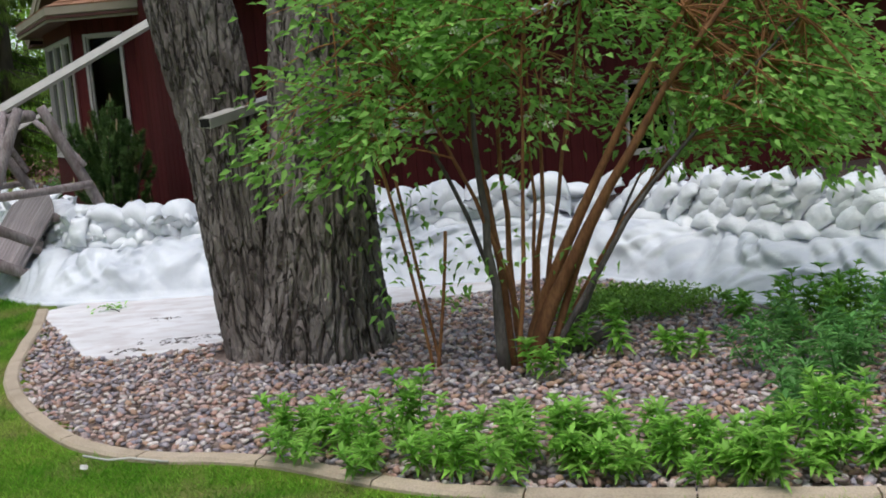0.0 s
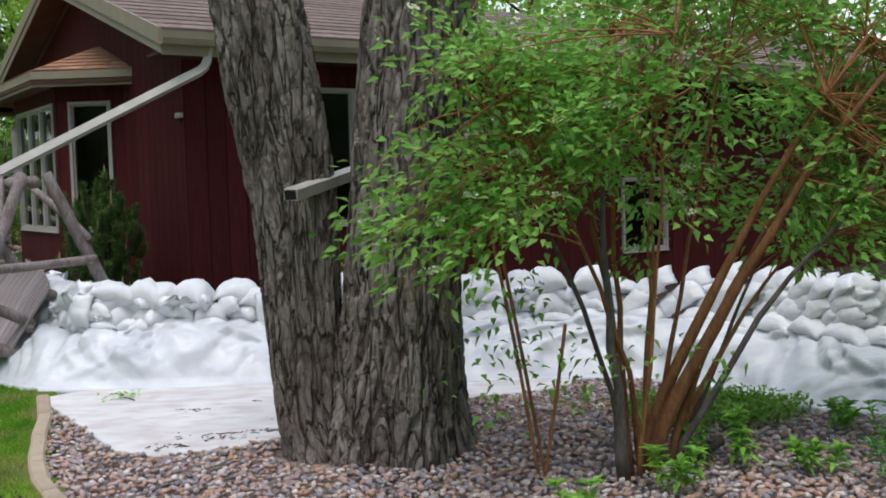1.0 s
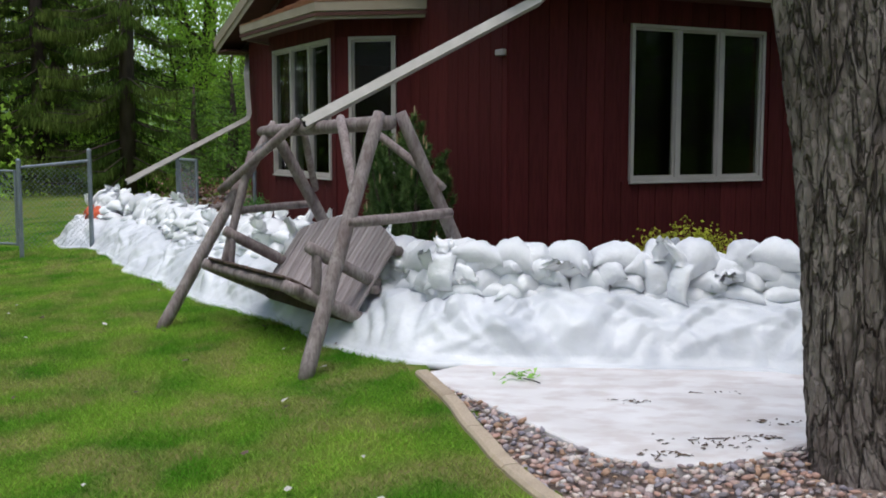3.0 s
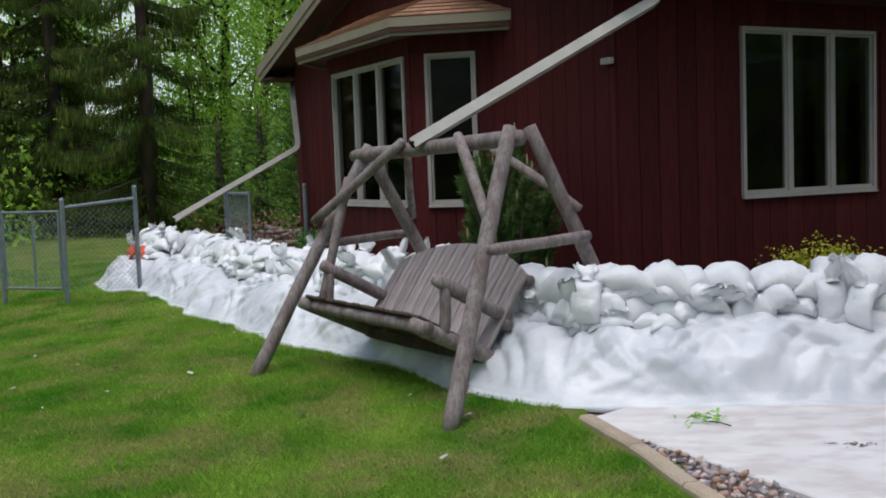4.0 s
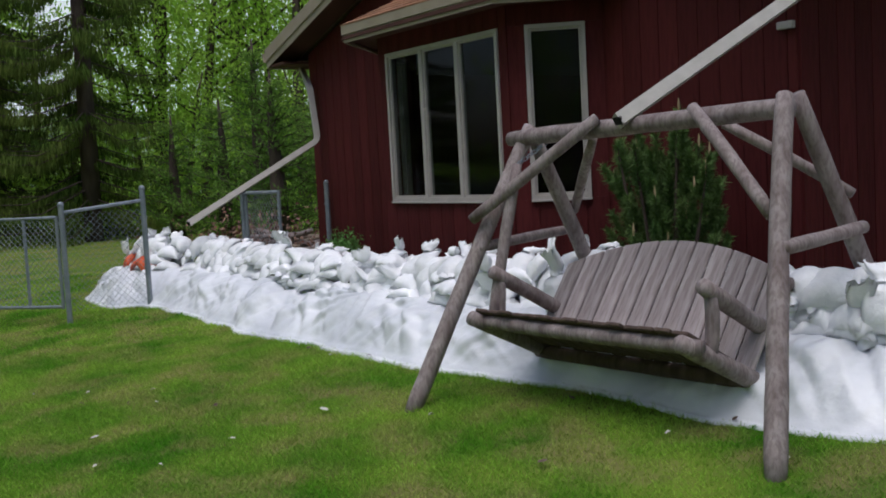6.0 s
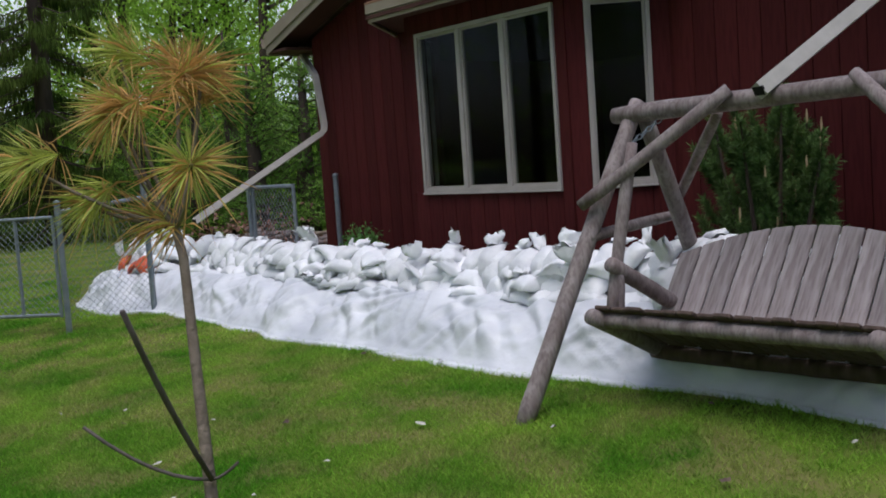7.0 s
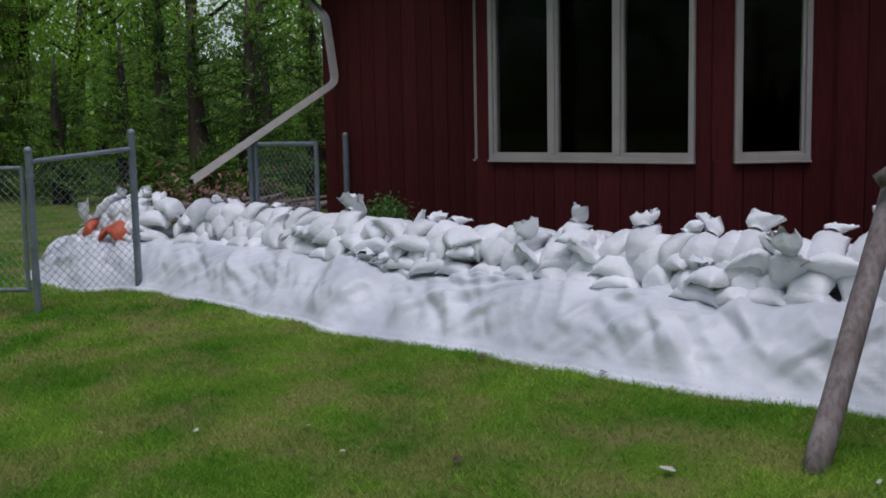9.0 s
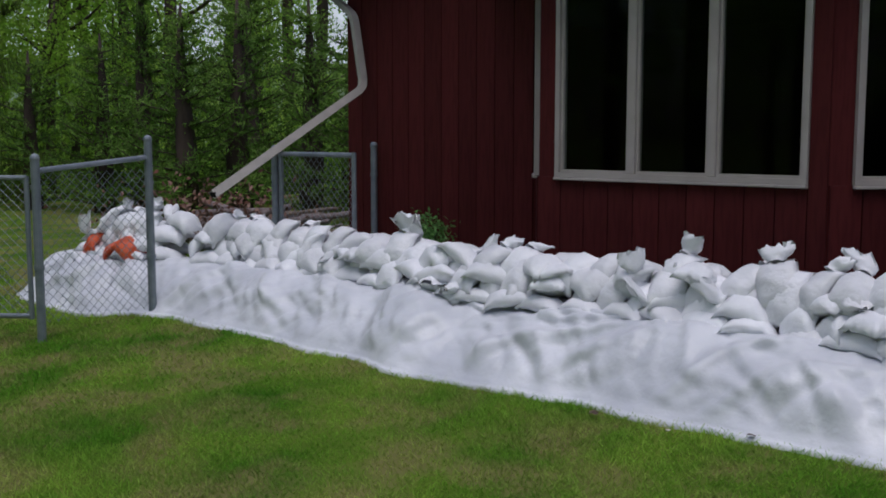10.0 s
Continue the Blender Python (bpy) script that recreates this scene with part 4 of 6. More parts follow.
# orange bags near the far end
for k, (s, z, yaw) in enumerate(((0.55, 0.50, -60), (0.95, 0.47, -100), (1.35, 0.50, -20))):
    ob = make_bag(70 + k, 0.26, 0.18, 0.10, False, M_ORANGE, "bright orange plastic bag tucked among white sandbags")
    ob.matrix_basis = bag_pose(s, 0.47, z - 0.03, yaw, 30, 35)

# ---- garden swing ----
swing = tagged(new("garden_swing"), "weathered log A-frame garden swing straddling the sandbags", "garden swing")
FL, FR = (-5.27, 9.97, -0.06), (-3.85, 8.09, -0.03)
TL, TR = (-4.43, 10.40, 1.56), (-3.42, 8.92, 1.61)
RL, RR = (-3.70, 11.00, 0.03), (-2.60, 9.20, 0.03)
log("leg", FL, (-4.40, 10.42, 1.60), 0.052, swing, 0.046)
log("leg", FR, (-3.43, 8.86, 1.64), 0.052, swing, 0.046)
log("leg", RL, (-4.38, 10.36, 1.50), 0.052, swing, 0.046)
log("leg", RR, (-3.30, 9.02, 1.65), 0.052, swing, 0.046)
log("beam", (-4.52, 10.47, 1.53), (-3.36, 8.93, 1.58), 0.05, swing, 0.054)
log("crosspiece", (-3.62, 8.50, 0.93), (-2.95, 9.05, 0.96), 0.036, swing)
log("crosspiece", (-4.80, 10.18, 0.88), (-4.10, 10.78, 0.92), 0.032, swing)
log("brace", (-4.12, 9.83, 1.61), (-4.82, 10.22, 1.05), 0.036, swing)
log("brace", (-3.74, 9.30, 1.62), (-3.58, 8.70, 1.07), 0.036, swing)
log("brace", (-3.52, 9.44, 1.53), (-3.00, 9.05, 1.13), 0.03, swing)
log("brace", (-4.10, 10.02, 1.50), (-4.10, 10.62, 1.05), 0.03, swing)

# the hanging seat, built square to the beam: x along the seat, y towards the back
AX = Vector((0.555, -0.832, 0)).normalized()
BK = Vector((0.832, 0.555, 0))
ORG = Vector((-4.40, 9.325, 0.47))
SEAT = Matrix(((AX.x, BK.x, 0, ORG.x), (AX.y, BK.y, 0, ORG.y), (0, 0, 1, ORG.z), (0, 0, 0, 1)))


def sp(x, y, z):
    v = SEAT @ Vector((x, y, z))
    return (v.x, v.y, v.z)


bench = new("bench")
bench.parent = swing
bench["label"] = "slatted log bench hung on chains"
HW = 0.80
DROP = -0.25
log("front_rail", sp(-HW, 0, 0), sp(HW, 0, 0.0), 0.042, bench)
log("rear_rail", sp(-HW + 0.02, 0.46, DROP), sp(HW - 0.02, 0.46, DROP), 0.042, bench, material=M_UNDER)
for sx in (-HW + 0.05, HW - 0.05):
    log("side_rail", sp(sx, -0.09, 0.03), sp(sx, 0.54, DROP - 0.02), 0.05, bench)
    log("armrest", sp(sx, 0.09, 0.28), sp(sx * 0.97, 0.64, -0.02), 0.045, bench)
    log("arm_post", sp(sx, 0.13, -0.08), sp(sx, 0.15, 0.23), 0.036, bench)
for k in range(15):
    x = -HW + 0.09 + k * (2 * HW - 0.18) / 14
    b2 = bmesh.new()
    box(b2, (-0.048, -0.06, -0.011), (0.048, 0.50, 0.011))
    soften(b2, 0.006)
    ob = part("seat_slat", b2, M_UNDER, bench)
    ob.matrix_basis = SEAT @ Matrix.Translation((x, 0.012 * math.sin(k * 2.4), 0.046 + 0.006 * math.sin(k * 3.9))) @ Matrix.Rotation(math.atan2(DROP, 0.46), 4, "X")
for k in range(12):
    x = -HW + 0.08 + k * (2 * HW - 0.16) / 11
    h = 0.74 - 0.20 * (x / HW) ** 2
    b2 = bmesh.new()
    z1 = h
    vs = box(b2, (-0.0605, -0.012, 0), (0.0605, 0.012, z1))
    for v in vs:
        if v.co.z > 0.1:
            v.co.z += -0.36 * x / HW * v.co.x * 1.4
    soften(b2, 0.007)
    ob = part("back_slat", b2, M_SLAT, bench)
    ob.matrix_basis = SEAT @ Matrix.Translation((x, 0.44, DROP + 0.06)) @ Matrix.Rotation(radians(-36), 4, "X")
for z, dy in ((0.14, 0.125), (0.40, 0.315)):
    log("back_rail", sp(-HW + 0.02, 0.47 + dy, DROP + 0.06 + z), sp(HW - 0.02, 0.47 + dy, DROP + 0.06 + z), 0.04, bench)


def chain(parent, a, b):
    a, b = Vector(a), Vector(b)
    n = max(2, int((b - a).length / 0.04))
    d = (b - a).normalized()
    bm = bmesh.new()
    for k in range(n):
        c = a.lerp(b, (k + 0.5) / n)
        e1 = d.orthogonal().normalized()
        if k % 2:
            e1 = d.cross(e1)
        ring = []
        for j in range(10):
            th = 2 * math.pi * j / 10
            p = c + d * math.cos(th) * 0.026 + e1 * math.sin(th) * 0.013
            ring.append([bm.verts.new(p + (e1 * math.sin(th) + d * math.cos(th)) * 0.004), bm.verts.new(p + d.cross(e1) * 0.004), bm.verts.new(p - (e1 * math.sin(th) + d * math.cos(th)) * 0.004), bm.verts.new(p - d.cross(e1) * 0.004)])
        for j in range(10):
            r0, r1 = ring[j], ring[(j + 1) % 10]
            for q in range(4):
                bm.faces.new((r0[q], r1[q], r1[(q + 1) % 4], r0[(q + 1) % 4]))
    return part("chain", bm, M_STEEL, parent, "short galvanised chain")


top = sp(-HW + 0.05, 0.33, 0.90)
chain(bench, (-4.34, 10.23, 1.49), top)
log("hanger", top, sp(-HW + 0.05, 0.07, -0.02), 0.034, bench)

# ---- chain-link fence and gates ----


def mesh_panel(a, b, z0, z1, parent, pitch=0.055, wire=0.0022):
    """Diamond wire between two upright lines."""
    a, b = Vector((*a, 0)), Vector((*b, 0))
    L, H = (b - a).length, z1 - z0
    d = (b - a).normalized()
    nrm = Vector((-d.y, d.x, 0))
    V, F = [], []
    dx = pitch * 1.25
    k = -int(H / dx) - 1
    segs = []
    while k * dx < L:
        x0 = k * dx
        for sgn in (1, -1):
            xa, xb = (x0, x0 + H) if sgn > 0 else (x0 + H, x0)
            za, zb = 0.0, H
            if xa == xb:
                continue
            t0, t1 = sorted(((0 - xa) / (xb - xa), (L - xa) / (xb - xa)))
            t0, t1 = max(0, t0), min(1, t1)
            if t1 - t0 > 0.01:
                segs.append((xa + (xb - xa) * t0, za + (zb - za) * t0, xa + (xb - xa) * t1, za + (zb - za) * t1, sgn))
        k += 1
    for xa, za, xb, zb, sgn in segs:
        p, q = a + d * xa + UP * (z0 + za), a + d * xb + UP * (z0 + zb)
        off = nrm * 0.002 * sgn
        w = (q - p).normalized()
        s1 = w.cross(nrm) * wire
        s2 = nrm * wire
        o = len(V)
        V += [p + off + s1, p + off - s1 * 0.5 + s2, p + off - s1 * 0.5 - s2, q + off + s1, q + off - s1 * 0.5 + s2, q + off - s1 * 0.5 - s2]
        F += [(o, o + 1, o + 4, o + 3), (o + 1, o + 2, o + 5, o + 4), (o + 2, o, o + 3, o + 5)]
    return raw("wire_mesh", V, F, M_STEEL, parent, "galvanised diamond wire")


def post(x, y, z1, parent, r=0.03, z0=None):
    z0 = float(level(x, y)) - 0.1 if z0 is None else z0
    ob = part("post", tube([(x, y, z0), (x, y, z1)], r, 12), M_STEEL, parent, smooth=False)
    bm = bmesh.new()
    bmesh.ops.create_uvsphere(bm, u_segments=10, v_segments=6, radius=r * 1.15, matrix=Matrix.Translation((x, y, z1)))
    part("post_cap", bm, M_STEEL, ob)
    for z in (0.45, 1.0):
        if z < z1:
            part("tension_band", tube([(x, y, z - 0.015), (x, y, z + 0.015)], r * 1.2, 12), M_STEEL, ob)
    return ob


fence = tagged(new("chain_link_fence"), "galvanised chain-link fence panel beside the sandbags", "fence")
PA, PB, PC = (-7.80, 15.71), (-8.56, 15.25), (-9.45, 15.6)
post(*PA, 1.32, fence)
post(*PB, 1.195, fence)
part("top_rail", tube([(*PA, 1.19), (*PB, 1.11)], 0.02, 10), M_STEEL, fence)
mesh_panel(PA, PB, 0.06, 1.10, fence)
gate = tagged(new("metal_gate"), "chain-link gate standing open on the lawn", "gate")
gb = float(level(*PB))
for p in ((PB[0] - 0.06, PB[1] + 0.02), PC, ((PB[0] + PC[0]) / 2, (PB[1] + PC[1]) / 2)):
    part("gate_upright", tube([(*p, gb + 0.16), (*p, gb + 1.14)], 0.018, 10), M_STEEL, gate)
for z in (0.18, 1.13):
    part("gate_rail", tube([(PB[0] - 0.06, PB[1] + 0.02, gb + z), (*PC, gb + z)], 0.018, 10), M_STEEL, gate)
mesh_panel((PB[0] - 0.06, PB[1] + 0.02), PC, gb + 0.18, gb + 1.13, gate)
fence2 = tagged(new("chain_link_fence"), "chain-link fence running back along the lawn to the woods", "fence")
PD = [(-9.55, 15.75), (-12.0, 16.6), (-15.0, 17.6), (-19.0, 18.9)]
for p in PD:
    post(*p, 1.12, fence2)
for a, b in zip(PD, PD[1:]):
    part("top_rail", tube([(*a, 1.07), (*b, 1.07)], 0.02, 8), M_STEEL, fence2)
    mesh_panel(a, b, 0.02, 1.06, fence2)
gate2 = tagged(new("metal_gate"), "small chain-link gate open against the house corner", "gate")
G1, G1B, G2 = (-6.77, 16.29), (-6.30, 15.45), (-5.80, 16.80)
post(*G1, 1.24, gate2)
post(G2[0], G2[1], 1.26, gate2)
for p in ((G1[0] + 0.04, G1[1] - 0.06), G1B):
    part("gate_upright", tube([(*p, 0.14), (*p, 1.22)], 0.02, 10), M_STEEL, gate2)
for z in (0.16, 1.2):
    part("gate_rail", tube([(G1[0] + 0.04, G1[1] - 0.06, z), (*G1B, z)], 0.02, 10), M_STEEL, gate2)
mesh_panel((G1[0] + 0.04, G1[1] - 0.06), G1B, 0.16, 1.2, gate2)

# ---- leaves and growth ----
rng = np.random.default_rng(3)


def unit(a):
    return a / np.maximum(np.linalg.norm(a, axis=-1, keepdims=True), 1e-9)


def leaf_mesh(C, D, N, L, W, fold=0.25, droop=0.25):
    """Leaves as folded, pointed blades of six corners: places, directions, normals, lengths and widths."""
    C, D, N = np.asarray(C), unit(np.asarray(D)), unit(np.asarray(N))
    S = unit(np.cross(D, N))
    N = unit(np.cross(S, D))
    L, W = np.asarray(L)[:, None], np.asarray(W)[:, None]
    down = np.array((0, 0, -1.0)) * L * droop
    P = np.stack([C, C + D * L * 0.4 + S * W * 0.5 + N * W * fold, C + D * L + down, C + D * L * 0.4 - S * W * 0.5 + N * W * fold, C + D * L * 0.45 + down * 0.2], 1)
    n = len(C)
    o = np.arange(n)[:, None] * 5
    F = np.concatenate([o + np.array([[0, 1, 4]]), o + np.array([[1, 2, 4]]), o + np.array([[0, 4, 3]]), o + np.array([[4, 2, 3]])], 0)
    return P.reshape(-1, 3), F


def leaf_quads(C, D, N, L, W, droop=0.25):
    """Plain four-cornered leaves for far trees."""
    C, D, N = np.asarray(C), unit(np.asarray(D)), unit(np.asarray(N))
    S = unit(np.cross(D, N))
    L, W = np.asarray(L)[:, None], np.asarray(W)[:, None]
    tip = C + D * L + np.array((0, 0, -1.0)) * L * droop
    P = np.stack([C, C + D * L * 0.45 + S * W * 0.5, tip, C + D * L * 0.45 - S * W * 0.5], 1)
    return P.reshape(-1, 3), np.arange(len(C))[:, None] * 4 + np.array([[0, 1, 2, 3]])


def ball(n):
    return unit(rng.normal(size=(n, 3)))


# ---- cottonwood with two trunks ----
tree = tagged(new("cottonwood_tree"), "thick twin-trunked tree with deeply furrowed grey bark", "tree")


def bark_trunk(path, radii, name, sides=150, step=0.014, seed=0.0):
    """A trunk with deep upright furrows along path points, flared by radii."""
    P = curve_through([(*p, r) for p, r in zip(path, radii)], step)
    V, F = [], []
    for k, (x, y, z, r) in enumerate(P):
        for j in range(sides):
            th = 2 * math.pi * j / sides
            cx, cy = math.cos(th), math.sin(th)
            lobes = 1 + 0.05 * math.cos(3 * th + seed) + 0.06 * noise.noise(Vector((cx * 1.5, cy * 1.5, z * 0.6 + seed)))
            w = noise.noise(Vector((cx * 2.2, cy * 2.2, z * 2.3 + seed))) * 0.9
            q = Vector((cx * 5.5 + w * 0.6, cy * 5.5 + w * 0.6, z * 2.1 + seed))
            crack = math.exp(-(noise.noise(q) / 0.12) ** 2) * 0.042
            q2 = Vector((cx * 8.5 + w, cy * 8.5 - w, z * 3.6 + seed + 8))
            crack = max(crack, math.exp(-(noise.noise(q2) / 0.10) ** 2) * 0.024)
            q3 = Vector((cx * 4.5 + w, cy * 4.5, z * 11 + seed + 3))
            crack = max(crack, math.exp(-(noise.noise(q3) / 0.07) ** 2) * 0.014)
            plate = noise.noise(Vector((cx * 14, cy * 14, z * 7 + seed))) * 0.008 + noise.noise(Vector((cx * 40, cy * 40, z * 18 + seed))) * 0.004
            rr = r * lobes + 0.016 - crack * (r / 0.33) * min(1.0, 1.2 - 0.12 * z) + plate
            V.append((x + cx * rr, y + cy * rr, z))
    n = len(P)
    F = [(k * sides + j, k * sides + (j + 1) % sides, (k + 1) * sides + (j + 1) % sides, (k + 1) * sides + j) for k in range(n - 1) for j in range(sides)]
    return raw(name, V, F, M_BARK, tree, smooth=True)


bark_trunk([(-1.03, 6.3, -0.1), (-1.085, 6.3, 0.1), (-1.16, 6.3, 0.4), (-1.2, 6.28, 0.8), (-1.232, 6.28, 1.36), (-1.315, 6.28, 1.95), (-1.425, 6.28, 2.65), (-1.62, 6.28, 3.6)], [0.29, 0.25, 0.205, 0.194, 0.22, 0.244, 0.236, 0.22], "trunk", 230, seed=2.0)
bark_trunk([(-0.7, 6.10, -0.1), (-0.705, 6.1, 0.12), (-0.7, 6.1, 0.4), (-0.68, 6.11, 0.75), (-0.662, 6.12, 1.05), (-0.635, 6.12, 1.4), (-0.585, 6.12, 1.9), (-0.51, 6.12, 2.5), (-0.42, 6.1, 3.6)], [0.45, 0.39, 0.345, 0.318, 0.3, 0.29, 0.29, 0.288, 0.25], "trunk", 300, seed=11.0)
for k, (a, b, r) in enumerate((((-1.62, 6.22, 3.55), (-3.2, 6.6, 7.2), 0.2), ((-1.61, 6.22, 3.5), (-1.6, 4.6, 7.6), 0.15), ((-0.42, 6.1, 3.55), (0.6, 6.9, 7.8), 0.22), ((-0.42, 6.1, 3.5), (-0.9, 8.2, 7.5), 0.15))):
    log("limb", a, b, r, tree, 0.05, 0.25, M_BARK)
C = np.array((-1.0, 6.3, 8.3)) + ball(120) * rng.uniform(0.5, 1, (120, 1)) * np.array((3.0, 2.8, 1.8))
C = np.repeat(C, 28, 0) + rng.normal(size=(3360, 3)) * 0.16
V, F = leaf_mesh(C, ball(3360) + np.array((0, 0, -0.5)), ball(3360), rng.uniform(0.06, 0.09, 3360), rng.uniform(0.05, 0.07, 3360))
tris("crown", V, F, M_WOOD, tree, "light green leaf crown")

# ---- shrub of many stems ----
shrub = tagged(new("shrub"), "tall many-stemmed shrub with orange bark, green leaves and white blossom", "shrub")


def bez(a, b, c, n=9):
    a, b, c = Vector(a), Vector(b), Vector(c)
    return [a.lerp(b, t / n).lerp(b.lerp(c, t / n), t / n) for t in range(n + 1)]


STEMS = [
    ((0.48, 5.42, 0.0), (0.66, 5.4, 0.72), (1.62, 5.25, 1.98), 0.042, 0), ((0.45, 5.5, 0.0), (0.7, 5.5, 0.85), (1.5, 5.25, 2.12), 0.034, 0), ((0.60, 5.45, 0.0), (0.72, 5.45, 0.8), (1.42, 5.45, 1.66), 0.022, 0),
    ((0.36, 5.34, 0.0), (0.33, 5.4, 0.75), (0.14, 5.5, 2.0), 0.026, 0), ((0.32, 5.27, 0.0), (0.26, 5.3, 0.7), (0.22, 5.25, 1.7), 0.03, 1), ((0.42, 5.6, 0.0), (0.36, 5.6, 0.8), (0.40, 5.7, 2.2), 0.02, 0),
    ((0.62, 5.58, 0.0), (0.78, 5.6, 0.5), (1.45, 5.7, 1.24), 0.02, 0), ((0.66, 5.62, 0.0), (0.95, 5.7, 0.6), (1.2, 5.8, 1.05), 0.017, 1), ((0.5, 5.65, 0.0), (0.6, 5.7, 0.8), (0.7, 5.9, 2.1), 0.016, 0),
    ((0.44, 5.38, 0.0), (0.40, 5.3, 0.8), (-0.25, 5.1, 1.85), 0.016, 0), ((0.55, 5.5, 0.0), (0.62, 5.5, 0.9), (0.9, 5.3, 2.3), 0.015, 0), ((0.38, 5.45, 0.0), (0.30, 5.5, 0.9), (-0.45, 5.35, 2.05), 0.015, 1),
    ((0.58, 5.4, 0.0), (0.9, 5.3, 0.9), (1.9, 5.2, 1.75), 0.018, 1), ((0.52, 5.62, 0.0), (0.54, 5.65, 0.9), (0.55, 5.4, 2.3), 0.012, 0), ((0.40, 5.3, 0.0), (0.45, 5.25, 0.8), (0.5, 5.0, 2.1), 0.013, 0),
]
for a, b, c, r, grey in STEMS:
    pts = bez(a, b, c)
    wig = [p + Vector((noise.noise(p * 3), noise.noise(p * 3 + Vector((9, 0, 0))), 0)) * 0.03 for p in pts]
    part("stem", tube(wig, [r * (1.15 - 0.88 * k / 9) for k in range(10)], 8, 0.15), M_STEM_GREY if grey else M_STEM, shrub, "", True)
log("stub", (0.62, 5.52, 0.03), (0.92, 5.62, 0.13), 0.04, shrub, 0.03, 0.03, M_STEM_GREY, "dead dark stub on the stones")
for a, b, c in (((-0.06, 5.45, 0.0), (-0.14, 5.45, 0.6), (-0.28, 5.4, 1.25)), ((-0.02, 5.47, 0.0), (-0.10, 5.5, 0.5), (-0.2, 5.55, 1.1)), ((-0.05, 5.42, 0), (0.02, 5.4, 0.4), (0.05, 5.3, 0.8))):
    part("sucker", tube(bez(a, b, c), 0.009, 6, 0.1), M_STEM, shrub, "thin straight sucker", True)

ENV = [((0.55, 5.62, 2.0), (1.25, 0.75, 0.75), 115), ((-0.60, 5.0, 1.20), (0.52, 0.3, 0.26), 24), ((-0.25, 5.1, 1.75), (0.75, 0.55, 0.62), 60), ((1.75, 5.65, 1.55), (0.85, 0.65, 0.6), 85), ((0.55, 5.55, 1.42), (0.85, 0.5, 0.35), 28), ((2.05, 5.1, 1.2), (0.6, 0.5, 0.3), 40), ((1.6, 5.5, 1.22), (0.6, 0.45, 0.26), 45), ((2.25, 5.5, 1.3), (0.5, 0.4, 0.35), 40), ((0.9, 5.65, 2.5), (1.4, 0.6, 0.4), 55), ((1.75, 5.75, 2.3), (0.9, 0.7, 0.55), 80), ((0.05, 5.3, 1.75), (0.65, 0.5, 0.5), 50)]
tips = []
for c, r, n in ENV:
    tips.append(np.array(c) + ball(n) * rng.uniform(0.35, 1.0, (n, 1)) * np.array(r))
tips = np.concatenate(tips)
stem_pts = np.array([tuple(p) for s in STEMS for p in bez(*s[:3])[4:]])
V2, F2, LC, LD = [], [], [], []
for tip in tips:
    d = np.linalg.norm(stem_pts - tip - np.array((0, 0, 0.25)), axis=1)
    a = stem_pts[np.argsort(d)[int(rng.integers(0, 9))]]
    mid = (a + tip) / 2 + np.array((0, 0, 0.10)) + rng.normal(size=3) * 0.05
    pts = bez(a, mid, tip, 5)
    bm = tube(pts, [0.005, 0.0045, 0.004, 0.003, 0.002, 0.0015], 4, cap=False)
    o = len(V2)
    bm.verts.index_update()
    V2 += [tuple(v.co) for v in bm.verts]
    F2 += [tuple(o + v.index for v in f.verts) for f in bm.faces]
    bm.free()
    way = unit(tip - a)
    n = int(rng.integers(22, 34))
    f = rng.uniform(0.25, 1.05, n) ** 0.6
    side_tw = unit(way + rng.normal(size=(n, 3)) * 0.8) * rng.uniform(0.02, 0.18, (n, 1))
    LC.append(a + (tip - a) * f[:, None] + np.array((0, 0, 0.05)) * np.sin(f * 3.1)[:, None] + side_tw)
    LD.append(unit(side_tw + way * 0.05) + rng.normal(size=(n, 3)) * 0.35)
tris("twigwork", V2, F2, M_STEM, shrub, "fine brown twigs")["kind"] = "stuff"
LC, LD = np.concatenate(LC), np.concatenate(LD)
LN = np.array((0, -0.35, 0.9)) + rng.normal(size=LC.shape) * 0.6
LD[:, 2] *= 0.5
V, F = leaf_mesh(LC, LD, LN, rng.uniform(0.042, 0.08, len(LC)), rng.uniform(0.022, 0.038, len(LC)), droop=0.12)
tris("leaves", V, F, M_LEAF, shrub, "pointed green leaves")
sk = np.array([(-0.12, 5.45, 0.55), (-0.25, 5.42, 0.75), (0.05, 5.35, 0.62), (-0.2, 5.45, 0.95), (-0.3, 5.4, 0.45), (0.12, 5.3, 0.5), (-0.05, 5.5, 0.85), (0.3, 5.2, 0.6), (0.75, 5.3, 0.55)])
C = np.repeat(sk, 22, 0) + rng.normal(size=(len(sk) * 22, 3)) * np.array((0.10, 0.08, 0.09))
V, F = leaf_mesh(C, ball(len(C)) + np.array((0, 0, -0.2)), np.array((0, 0, 1.0)) + rng.normal(size=C.shape) * 0.4, rng.uniform(0.04, 0.07, len(C)), rng.uniform(0.022, 0.035, len(C)))
tris("low_leaves", V, F, M_LEAF, shrub, "sparse leaves on the suckers")
pick = rng.choice(len(tips), 170, replace=False)
C = np.repeat(tips[pick] + np.array((0, 0, 0.05)), 20, 0)
C = C + ball(len(C)) * np.array((0.028, 0.028, 0.012))
V, F = leaf_mesh(C, ball(len(C)) + np.array((0, 0, 0.8)), ball(len(C)), np.full(len(C), 0.02), np.full(len(C), 0.017))
tris("blossom", V, F, M_BUD, shrub, "flat white blossom clusters")

# ---- weeds and small plants of the bed ----


